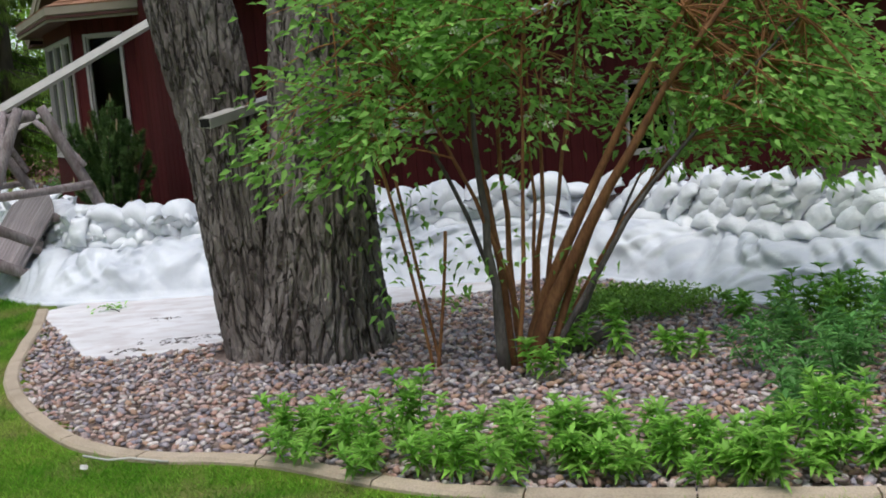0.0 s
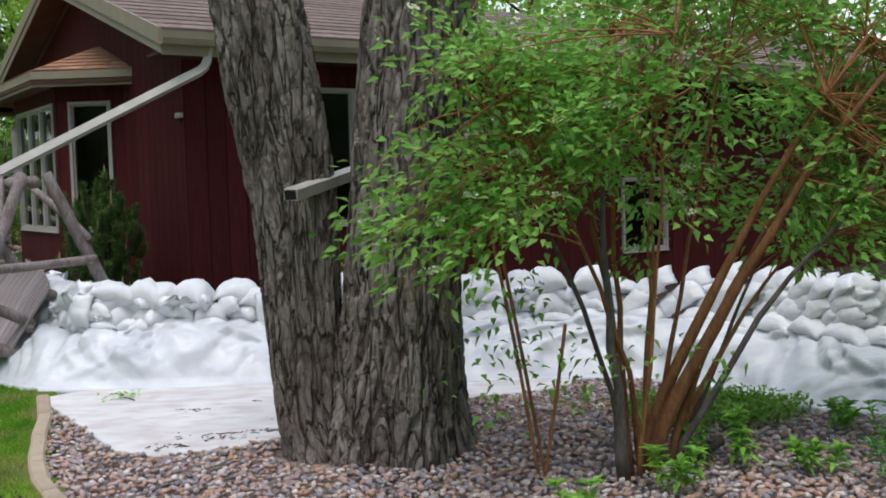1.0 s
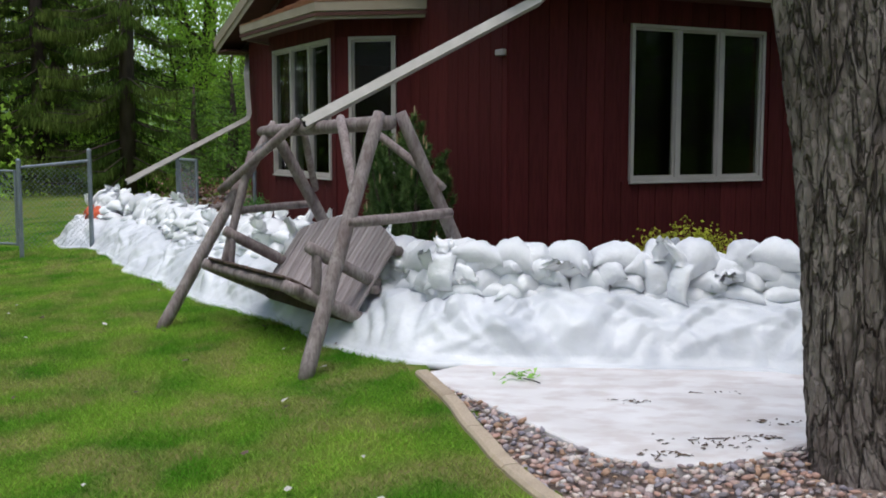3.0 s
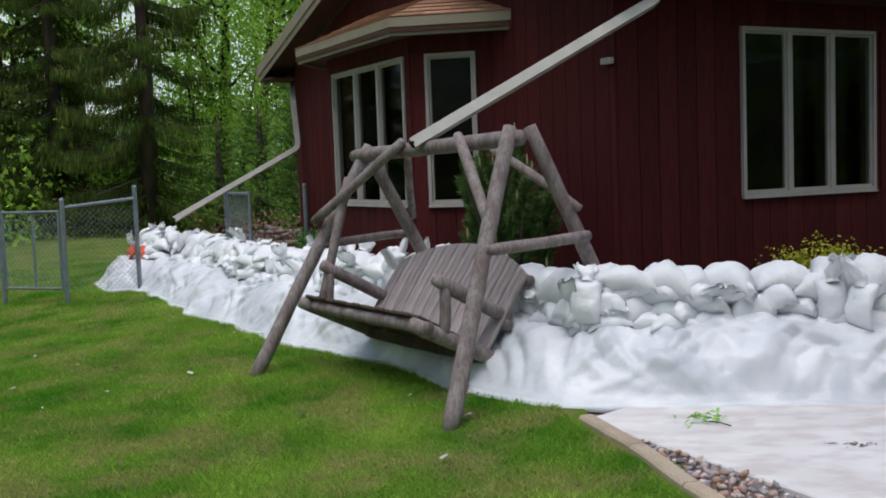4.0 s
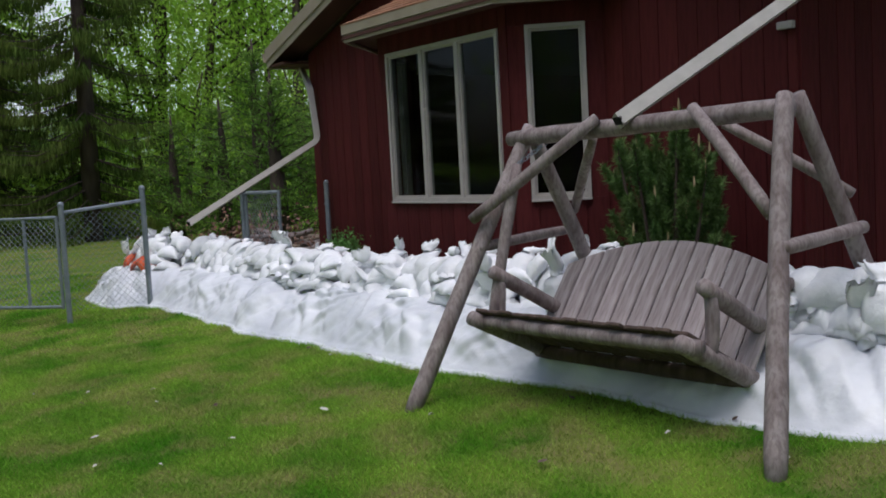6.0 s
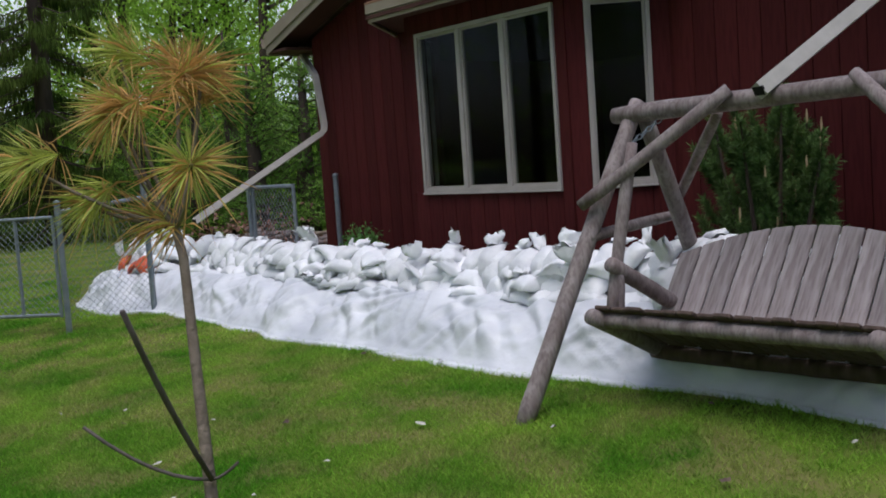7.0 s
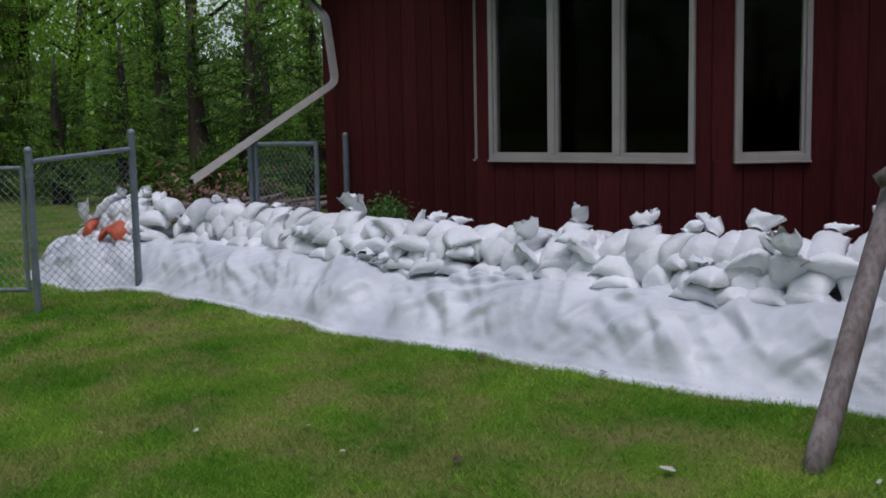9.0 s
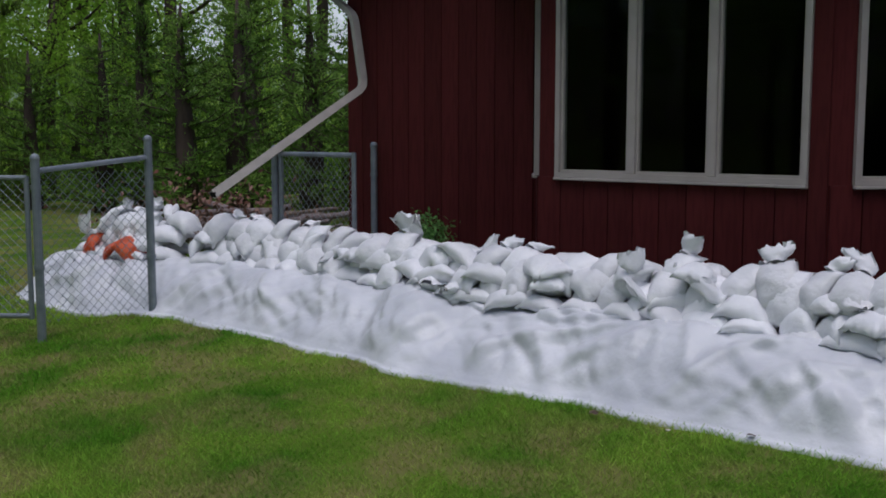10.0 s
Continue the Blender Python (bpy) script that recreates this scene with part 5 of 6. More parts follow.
def weed(name, x, y, h, stalks, leaf, material, label, seed, spread=0.10, wide=0.28):
    """Upright stalks with whorls of lance leaves."""
    r = np.random.default_rng(seed)
    base = Vector((x, y, float(level(x, y)) + 0.02))
    ob = tagged(new(name), label, "plant", group="weeds along the edging" if name == "weed" else "")
    ob.location = base
    V2, F2, C, D, N = [], [], [], [], []
    for _ in range(stalks):
        a = Vector((r.normal() * spread * 0.6, r.normal() * spread * 0.6, 0))
        hh = h * r.uniform(0.65, 1.1)
        top = a + Vector((r.normal() * spread * 0.6, r.normal() * spread * 0.6, hh))
        bm = tube([a, (a + top) / 2 + Vector((r.normal() * 0.01, r.normal() * 0.01, 0)), top], [0.005, 0.004, 0.002], 5, cap=False)
        o = len(V2)
        bm.verts.index_update()
        V2 += [tuple(v.co) for v in bm.verts]
        F2 += [tuple(o + v.index for v in f.verts) for f in bm.faces]
        bm.free()
        for lv in range(6):
            f = 0.15 + 0.85 * (lv + 0.5) / 6
            p = np.array(a.lerp(top, f))
            k = 4 + lv // 2
            th = r.uniform(0, 6.3) + np.arange(k) * 6.283 / k
            d = np.stack([np.cos(th), np.sin(th), np.full(k, 0.15 + 0.8 * f ** 2)], 1) + r.normal(size=(k, 3)) * 0.2
            C.append(np.repeat(p[None], k, 0))
            D.append(d)
            N.append(np.stack([-np.cos(th) * 0.4, -np.sin(th) * 0.4, np.ones(k)], 1))
    tris("stalkwork", V2, F2, material, ob)["kind"] = "stuff"
    C, D, N = np.concatenate(C), np.concatenate(D), np.concatenate(N)
    ll = leaf * r.uniform(0.6, 1.15, len(C))
    V, F = leaf_mesh(C, D, N, ll, ll * wide, droop=0.3)
    tris("leaves", V, F, material, ob)
    return ob


WEED = "fresh green leafy weed growing among the stones by the edging"
rw = random.Random(4)
x = -0.62
while x < 2.6:
    yk = float(np.interp(x, [p[0] for p in KERB], [p[1] for p in KERB]))
    for row in range(2):
        weed("weed", x + rw.uniform(-0.06, 0.06), yk + 0.16 + 0.19 * row + rw.uniform(-0.05, 0.05), rw.uniform(0.15, 0.30) * (1 if row else 0.75), 5, 0.085, M_WEED, WEED, int(x * 100) + row * 7 + 300)
    x += 0.165
for k, (x, y, h) in enumerate(((1.5, 4.05, 0.24), (1.62, 4.35, 0.3), (1.85, 4.6, 0.34), (1.6, 4.75, 0.26), (1.95, 4.95, 0.34), (2.2, 4.5, 0.42), (2.0, 4.15, 0.36), (1.75, 5.15, 0.24), (2.3, 5.0, 0.4))):
    weed("tall_weed", x, y, h * 0.85, 7, 0.10, M_WEED2, "tall blue-green weed in the corner of the stone bed", 60 + k, 0.13, 0.22)
for k, (x, y, h) in enumerate(((1.95, 5.62, 0.3), (2.15, 5.55, 0.34), (2.3, 5.4, 0.33), (2.05, 5.45, 0.28))):
    weed("leafy_plant", x, y, h, 11, 0.08, M_WEED, "dense bright green leafy plant beside the plastic sheet", 90 + k, 0.13, 0.3)
for k, (x, y, h) in enumerate(((0.47, 5.02, 0.2), (0.95, 5.35, 0.24), (1.25, 5.25, 0.14), (0.72, 5.45, 0.2), (1.75, 6.0, 0.12))):
    weed("seedling", x, y, h, 3, 0.10, M_WEED, "young broad-leaved plant standing in the river stones", 120 + k, 0.07, 0.36)

# low ground cover behind the shrub
n = 5200
C = np.stack([rng.normal(1.2, 0.30, n), rng.normal(6.55, 0.26, n), np.zeros(n)], 1)
C = C[(((C[:, 0] - 1.2) / 0.62) ** 2 + ((C[:, 1] - 6.55) / 0.48) ** 2) < 1]
C[:, 2] = level(C[:, 0], C[:, 1]) + 0.02 + rng.uniform(0, 0.07, len(C))
V, F = leaf_mesh(C, ball(len(C)) + np.array((0, 0, 0.4)), np.array((0, 0, 1.0)) + rng.normal(size=C.shape) * 0.5, rng.uniform(0.02, 0.045, len(C)), rng.uniform(0.014, 0.026, len(C)))
tagged(tris("ground_cover", V, F, M_COVER), "low yellow-green ground cover behind the shrub", "ground cover", kind="stuff")

# ---- clipped conifers and bushes by the house ----
mugo = tagged(new("mugo_pine"), "dense dark green mugo pine with pale candles behind the swing", "pine bush")
MB = Vector((-3.36, 11.0, 0.05))
shoots = []
for k in range(12):
    a, r = k * 2.4 + rng.uniform(-0.4, 0.4), 0.47 * ((k + 0.3) / 12) ** 0.5
    tall = 1.84 - 1.1 * r + rng.uniform(-0.14, 0.04)
    for q in range(21):
        f = (q + 1) / 21
        b, w = rng.uniform(0, 6.283), 0.22 * (1.1 - 0.75 * f) * rng.uniform(0.6, 1.0)
        shoots.append((MB.x + r * math.cos(a) * (0.6 + 0.4 * f) + w * math.cos(b), MB.y + r * math.sin(a) * (0.6 + 0.4 * f) + w * math.sin(b), 0.18 + (tall - 0.18) * f))
shoots = np.array(shoots)
for k in range(20, 252, 21):
    t = shoots[k]
    part("branch", tube(bez(MB, Vector((MB.x + (t[0] - MB.x) * 0.7, MB.y + (t[1] - MB.y) * 0.7, t[2] * 0.5)), t, 5), [0.03, 0.025, 0.02, 0.014, 0.01, 0.006], 6), M_TRUNK, mugo)
dirs = unit((shoots - np.array((MB.x, MB.y, 0.2))) * np.array((1, 1, 0.3)) + np.array((0, 0, 0.6)))
n = 230
C = np.repeat(shoots, n, 0) - np.repeat(dirs, n, 0) * rng.uniform(0, 0.20, (len(shoots) * n, 1))
D = np.repeat(dirs, n, 0) * 0.9 + ball(len(C))
V, F = leaf_mesh(C, D, ball(len(C)), rng.uniform(0.045, 0.075, len(C)), np.full(len(C), 0.008), droop=0.0)
tris("needles", V, F, M_MUGO, mugo)
sel = shoots[rng.choice(252, 50, replace=False)]
V2, F2 = [], []
for t in sel:
    bm = tube([t, t + np.array((0, 0, 0.05)), t + np.array((0, 0, 0.09))], [0.007, 0.008, 0.003], 6)
    o = len(V2)
    bm.verts.index_update()
    V2 += [tuple(v.co) for v in bm.verts]
    F2 += [tuple(o + v.index for v in f.verts) for f in bm.faces]
    bm.free()
raw("candles", V2, F2, M_CANDLE, mugo, "pale buff shoot candles")["kind"] = "stuff"

gold = tagged(new("golden_shrub"), "low golden-leaved shrub between house and sandbags", "shrub")
C0 = np.array((-0.98, 10.55, 0.46)) + ball(150) * rng.uniform(0.5, 1, (150, 1)) * np.array((0.46, 0.36, 0.3))
for k in range(0, 150, 10):
    part("branch", tube(bez((-0.95, 10.55, 0.02), (C0[k] + np.array((-0.95, 10.55, 0.1))) / 2, C0[k], 4), 0.006, 5), M_STEM, gold)
C = np.repeat(C0, 24, 0) + rng.normal(size=(3600, 3)) * 0.05
V, F = leaf_mesh(C, ball(3600) + np.array((0, 0, 0.3)), ball(3600) + np.array((0, 0, 0.8)), rng.uniform(0.025, 0.04, 3600), rng.uniform(0.014, 0.022, 3600))
tris("leaves", V, F, M_YELLOW, gold)

small = tagged(new("green_shrub"), "small dark green shrub at the foot of the house", "shrub")
C0 = np.array((-5.62, 15.85, 0.48)) + ball(60) * rng.uniform(0.4, 1, (60, 1)) * np.array((0.18, 0.2, 0.22))
for k in range(0, 60, 10):
    part("branch", tube(bez((-5.62, 15.85, 0.02), (-5.62, 15.85, 0.3), C0[k], 4), 0.006, 5), M_STEM_GREY, small)
C = np.repeat(C0, 20, 0) + rng.normal(size=(1200, 3)) * 0.06
V, F = leaf_mesh(C, ball(1200), ball(1200), rng.uniform(0.03, 0.05, 1200), rng.uniform(0.015, 0.025, 1200))
tris("leaves", V, F, M_WEED2, small)

# ---- pine sapling close to the way ----
pine = tagged(new("pine_sapling"), "thin young pine with long green and rusty needle tufts", "pine sapling")
px, py = -6.495, 5.83
pz = float(level(px, py))
part("stem", tube([(px + 0.02, py - 0.22, pz - 0.05), (px + 0.018, py - 0.18, 0.5), (px + 0.016, py - 0.10, 1.0), (px + 0.005, py - 0.04, 1.185), (px, py - 0.01, 1.27), (px - 0.006, py, 1.30)], [0.0075, 0.007, 0.0065, 0.0052, 0.0046, 0.0042], 8, 0.1), M_TWIG, pine, "slim grey stem", True)
JOINT = (px + 0.0155, py - 0.09, 1.067)
part("dead_twig", tube(bez(JOINT, (px - 0.012, py - 0.14, 1.145), (px - 0.034, py - 0.197, 1.245), 6), 0.0026, 7, 0.2), M_STEM_GREY, pine, "broken bare twig", True)
part("dead_twig", tube(bez(JOINT, (px - 0.035, py - 0.09, 1.07), (px - 0.095, py - 0.09, 1.129), 6), 0.0018, 7, 0.2), M_STEM_GREY, pine, "broken bare twig", True)
part("dead_twig", tube(bez(JOINT, (px + 0.025, py - 0.09, 1.067), (px + 0.041, py - 0.09, 1.081), 4), 0.0015, 6, 0.2), M_STEM_GREY, pine, "broken bare twig", True)
TUFTS = [((0.030, 0.0, 0.149), (0.1, 0, 1), 0.7), ((0.006, 0.03, 0.165), (-0.5, 0.2, 0.75), 0.55), ((0.034, -0.02, 0.155), (0.9, -0.1, 0.4), 0.8), ((0.029, -0.17, 0.06), (0.1, -0.8, 0.1), 0.35), ((-0.053, 0.0, 0.125), (-0.9, 0, 0.3), 0.45), ((-0.058, -0.02, 0.115), (-0.8, -0.1, -0.35), 0.6), ((-0.143, 0.0, 0.075), (-1, 0, -0.2), 0.15), ((-0.09, 0.02, 0.028), (-0.8, 0.1, -0.6), 0.2), ((-0.052, 0.05, 0.184), (-0.9, 0.2, 0.35), 0.15), ((-0.028, 0.0, 0.012), (-0.7, 0, 0.2), 0.7)]
for (dx, dy, dz), way, rust in TUFTS:
    tip = Vector((px + dx, py + dy, 1.30 + dz))
    part("branch", tube(bez((px - 0.006, py, 1.30), (px + dx * 0.65, py + dy * 0.55, 1.30 + dz * 0.4), tip, 5), [0.0026, 0.0024, 0.0022, 0.002, 0.0019, 0.0018], 6), M_TWIG, pine, "", True)
    for share, m, cone in ((1 - rust, M_NEEDLE, 0.5), (rust, M_RUST, 0.75)):
        n = int((165 if abs(dx) + dz > 0.05 else 90) * share) + 5
        d = unit(np.array(way)) * 0.55 + ball(n) * cone
        C = np.array(tip) - unit(np.array(way)) * rng.uniform(0, 0.035, (n, 1))
        V, F = leaf_mesh(C, d, ball(n), rng.uniform(0.04, 0.068, n), np.full(n, 0.0015), fold=0.1, droop=0.22 if m is M_RUST else 0.1)
        tris("needles", V, F, m, pine, "rusty dying needles" if m is M_RUST else "yellow-green needles")

# ---- woods ----


def conifer(name, label, H, R, droop, seed, material, start=0.6, hang=-0.85, needle=1.0):
    r = np.random.default_rng(seed)
    ob = tagged(new(name), label, "tree", group="conifers at the lawn's end")
    part("trunk", tube([(0, 0, -0.3), (0.05, 0, H * 0.3), (0, 0.03, H * 0.7), (0, 0, H)], [0.24, 0.19, 0.10, 0.02], 10, 0.1), M_TRUNK, ob, "", True)
    C, D = [], []
    V2, F2 = [], []
    z = start
    while z < H - 0.3:
        f = 1 - (z / H) ** 1.15
        for _ in range(4):
            a = r.uniform(0, 6.283)
            L = R * f * r.uniform(0.65, 1.1) + 0.15
            n = max(5, int(L / 0.11))
            t = np.linspace(0.12, 1, n)
            dirn = np.array((math.cos(a), math.sin(a), 0))
            arc = -droop * L * t ** 1.1 + 0.28 * L * t ** 3
            P = dirn * (L * t)[:, None] + np.array((0, 0, 1.0)) * (z + arc)[:, None]
            bm = tube([P[0] * 0 + np.array((0, 0, z)), P[n // 2], P[-1]], [0.022, 0.014, 0.004], 4, cap=False)
            o = len(V2)
            bm.verts.index_update()
            V2 += [tuple(v.co) for v in bm.verts]
            F2 += [tuple(o + v.index for v in f_.verts) for f_ in bm.faces]
            bm.free()
            k = 15
            PP = np.repeat(P, k, 0)
            side = np.array((-dirn[1], dirn[0], 0))
            sw = r.uniform(-1, 1, (len(PP), 1)) * 0.16 * (0.4 + np.repeat(t, k)[:, None])
            C.append(PP + side * sw + r.normal(size=PP.shape) * 0.03)
            D.append(dirn * r.uniform(-0.05, 0.35, (len(PP), 1)) + side * sw * 1.6 + np.array((0, 0, hang)) + r.normal(size=PP.shape) * (0.1 if hang < 0 else 0.5))
        z += r.uniform(0.2, 0.36)
    tris("branchwork", V2, F2, M_TRUNK, ob)["kind"] = "stuff"
    C, D = np.concatenate(C), np.concatenate(D)
    V, F = leaf_quads(C, D, ball(len(C)), r.uniform(0.09, 0.26, len(C)) * needle, r.uniform(0.014, 0.032, len(C)), droop=0.3 if hang < 0 else 0.0)
    tris("needles", V, F, material, ob)
    return ob


def broadleaf(name, label, H, R, seed, crown0=2.5, lean=0.4, k=24, big=1.0):
    r = np.random.default_rng(seed)
    ob = tagged(new(name), label, "tree", group="trees of the woods")
    top = Vector((r.normal() * lean, r.normal() * lean, H * 0.8))
    part("trunk", tube(bez((0, 0, -0.3), (r.normal() * 0.2, r.normal() * 0.2, H * 0.4), top, 8), [0.19, 0.17, 0.15, 0.14, 0.12, 0.10, 0.08, 0.06, 0.03], 9, 0.12), M_TRUNK, ob, "", True)
    hubs = []
    for _ in range(9):
        f = r.uniform(0.3, 0.95)
        a = r.uniform(0, 6.283)
        s = Vector((top.x * f, top.y * f, H * 0.8 * f))
        L = R * r.uniform(0.6, 1.0) * (1.15 - 0.5 * f)
        e = s + Vector((math.cos(a) * L, math.sin(a) * L, L * r.uniform(0.2, 0.8)))
        part("limb", tube(bez(s, (s + e) / 2 + Vector((0, 0, -0.1 * L)), e, 6), [0.06, 0.05, 0.045, 0.04, 0.03, 0.02, 0.01], 6), M_TRUNK, ob, "", True)
        for q in range(11):
            hubs.append(np.array(s.lerp(e, r.uniform(0.35, 1.05))) + r.normal(size=3) * 0.45)
    extra = np.array((0, 0, crown0 + (H - crown0) * 0.5)) + unit(r.normal(size=(60, 3))) * r.uniform(0.5, 1, (60, 1)) * np.array((R, R, (H - crown0) * 0.5))
    hubs = np.concatenate([np.array(hubs), extra])
    C = np.repeat(hubs, k, 0) + r.normal(size=(len(hubs) * k, 3)) * np.array((0.42, 0.42, 0.28))
    V, F = leaf_quads(C, unit(r.normal(size=C.shape)) + np.array((0, 0, -0.4)), unit(r.normal(size=C.shape)) + np.array((0, 0, 0.7)), r.uniform(0.08, 0.15, len(C)) * big, r.uniform(0.06, 0.10, len(C)) * big)
    tris("crown", V, F, M_WOOD, ob)
    return ob


def spin(x, y, a):
    return pose(x, y, float(level(x, y)) - 0.02, 0, 0, a)


spruce = conifer("spruce", "tall dark spruce with drooping needle fringes", 15, 2.7, 0.45, 1, M_SPRUCE)
spruce.matrix_basis = spin(-11.6, 29.5, 0)
for x, y, a in ((-14.4, 30.8, 120), (-16.3, 31.6, 310), (-15.2, 34.5, 15), (-17.9, 27.5, 70), (-21.5, 26.0, 190), (-25.5, 31.0, 250), (-28.0, 27.0, 20)):
    copy_thing(spruce, spin(x, y, a))
scrub = conifer("pine", "young green pine at the edge of the woods", 4.3, 1.5, -0.15, 2, M_PINE, 0.2, 0.3, 0.75)
scrub.matrix_basis = spin(-7.4, 27.0, 0)
for x, y, a, q in ((-5.4, 28.0, 80, 1), (-3.9, 25.4, 140, 1), (-6.9, 24.5, 30, 0.78), (-5.9, 25.6, 200, 0.85), (-8.1, 26.2, 260, 0.7), (-5.0, 24.0, 300, 0.8), (-4.3, 22.8, 60, 0.7), (-9.3, 27.5, 110, 0.65)):
    copy_thing(scrub, spin(x, y, a) @ Matrix.Diagonal((q * 1.15, q * 1.15, q, 1)))
kinds = [broadleaf("broadleaf_tree", "slender woodland tree in light spring leaf", h, r, s, c) for h, r, s, c in ((12, 2.6, 1, 1.6), (14, 2.9, 2, 2.2), (10, 2.4, 3, 0.8))]
rt = random.Random(12)
spots = []
for _ in range(400):
    x, y = rt.uniform(-34, 12), rt.uniform(31, 58)
    if all((x - a) ** 2 + (y - b) ** 2 > 14 for a, b in spots):
        spots.append((x, y))
    if len(spots) >= 26:
        break
spots += [(-9.3, 32.5), (-6.6, 31.5), (-3.4, 32.0), (-0.5, 30.0), (-8.4, 36.0), (-14.6, 33.0), (-10.6, 34.5), (-7.6, 34.0), (-11.5, 38.0), (-5.2, 35.0), (-9.0, 40.0)]
# trees added out of view, keeping bright sky out of the window reflections
ring = [(-26, 14), (-29, 8), (-30, 2), (-27, -5), (-22, -11), (-15, -15), (-8, -18), (0, -19), (8, -17), (15, -12), (19, -4), (-24, 20), (-33, 12), (-34, -2), (-28, -14), (-12, -21), (22, 6), (-23, 9), (-24, 4), (-22, -1), (-20, -6), (-17, -10), (-26, 11), (-21, 14), (-27, 18), (-31, 5), (-25, -8), (4, -12), (8, -9), (12, -7), (0, -14), (-4, -14.5), (16, -1), (15, 4), (10, -14), (6, -16), (19, 1), (20, -9), (3, -17), (-8, -14), (14, 9), (17, 12), (13, 6), (18, 7), (22, 10), (20, 14), (24, 3), (26, 13), (-18, 12), (-19, 15.5), (-21, 17), (-18, 8), (-19, 5)]
for k, (x, y) in enumerate(spots):
    ob = kinds[k % 3]
    if k < 3:
        ob.matrix_basis = spin(x, y, rt.uniform(0, 360))
    else:
        copy_thing(ob, spin(x, y, rt.uniform(0, 360)))
for x, y, a, q in ((-9.6, 31.0, 20, 0.5), (-7.8, 32.5, 140, 0.52), (-6.2, 31.0, 250, 0.5), (-8.8, 34.5, 80, 0.56), (-11.0, 33.0, 310, 0.55), (-4.6, 30.5, 190, 0.5), (-12.8, 32.0, 40, 0.5)):
    copy_thing(kinds[2], spin(x, y, a) @ Matrix.Diagonal((q * 1.2, q * 1.2, q, 1)))
back = broadleaf("broadleaf_tree", "woodland tree closing the garden, added mostly out of view to darken window reflections", 12, 3.0, 7, 0.6, k=9, big=2.2)
back.matrix_basis = spin(*ring[0], 0)
# more of the same trees behind the house, showing above its roof
ring += [(2, 31), (6, 29), (10, 27), (14, 24), (8, 33), (3, 36), (12, 31), (17, 27), (13, 20), (16, 18), (19, 21)]
for x, y in ring[1:]:
    copy_thing(back, spin(x, y, rt.uniform(0, 360)))
# sheet far beyond the trees, painted as hazy woods, glowing to brighten the gaps
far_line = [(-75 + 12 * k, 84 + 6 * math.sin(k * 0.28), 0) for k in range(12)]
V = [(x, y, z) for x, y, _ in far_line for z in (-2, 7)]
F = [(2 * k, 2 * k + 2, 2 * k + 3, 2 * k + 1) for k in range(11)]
tagged(raw("backdrop", V, F, M_FAR), "faintly glowing sheet painted as hazy light green distant woods", "backdrop", kind="structure")
# pale cloud beyond everything
M_CLOUD = mat("pale_cloud", (0.74, 0.78, 0.82), (0.86, 0.88, 0.9), 0.02, 1.0, 0)
cloud_p = M_CLOUD.node_tree.nodes["Principled BSDF"]
M_CLOUD.node_tree.links.new(cloud_p.inputs["Base Color"].links[0].from_socket, cloud_p.inputs["Emission Color"])
cloud_p.inputs["Emission Strength"].default_value = 0.85
V = [(-190 + 19 * k, 170 + 20 * math.sin(k * 0.16), z) for k in range(21) for z in (-4, 90)]
F = [(2 * k, 2 * k + 2, 2 * k + 3, 2 * k + 1) for k in range(20)]
tagged(raw("backdrop", V, F, M_CLOUD), "bright overcast sky behind the woods", "backdrop", kind="structure")
# undergrowth under the trees
n = 76000
C = np.stack([rng.uniform(-38, 10, n), rng.uniform(25, 52, n), np.zeros(n)], 1)
den = np.array([noise.noise(Vector((x * 0.35, y * 0.35, 5))) for x, y, _ in C])
C = C[(den > -0.3) & (C[:, 1] > np.where(C[:, 0] < -13, 26.5, 29.5))]
C[:, 2] = level(C[:, 0], C[:, 1]) + rng.uniform(0, 1, len(C)) ** 1.3 * (0.8 + 2.4 * rng.uniform(0, 1, len(C)))
V, F = leaf_mesh(C, ball(len(C)), ball(len(C)) + np.array((0, 0, 0.8)), rng.uniform(0.12, 0.24, len(C)), rng.uniform(0.09, 0.17, len(C)))
tagged(tris("undergrowth", V, F, M_WOOD), "leafy green undergrowth at the edge of the woods", "undergrowth", kind="stuff")

# brush pile behind the small gate
pile = tagged(new("brush_pile"), "heap of cut branches and reddish brush behind the gate", "brush pile")
for k in range(34):
    c = Vector((rt.uniform(-7.2, -5.6), rt.uniform(19.3, 20.6), 0))
    h = rt.uniform(0.06, 0.62) * (1 - abs(c.x + 6.4) * 0.5)
    a = rt.uniform(-0.5, 0.5) + (0.3 if k % 2 else 2.6)
    d = Vector((math.cos(a), math.sin(a) * 0.5, rt.uniform(-0.25, 0.25))) * rt.uniform(0.4, 0.8)
    log("cut_branch", c - d + UP * h, c + d + UP * h, rt.uniform(0.02, 0.05), pile, None, 0.05, M_LOG if k % 3 else M_TWIG, sides=7)
C = np.array((-7.0, 19.6, 0.45)) + rng.normal(size=(900, 3)) * np.array((0.55, 0.4, 0.2))
V, F = leaf_mesh(C, ball(900), ball(900), rng.uniform(0.05, 0.1, 900), rng.uniform(0.03, 0.05, 900))
tris("brush", V, F, M_REDLEAF, pile, "dry reddish brush")

# ---- lawn blades, litter, stones ----
lawn_poly = [tuple(p) for p in LINE if p[0] < -3.2] + [(x - 0.07, y - 0.05) for x, y in KERB] + [(5.0, 0.5), (-3.0, 1.0), (-9.0, 4.0), (-14.0, 8.0), (-14.0, 21.0), (-9.3, 20.0)]


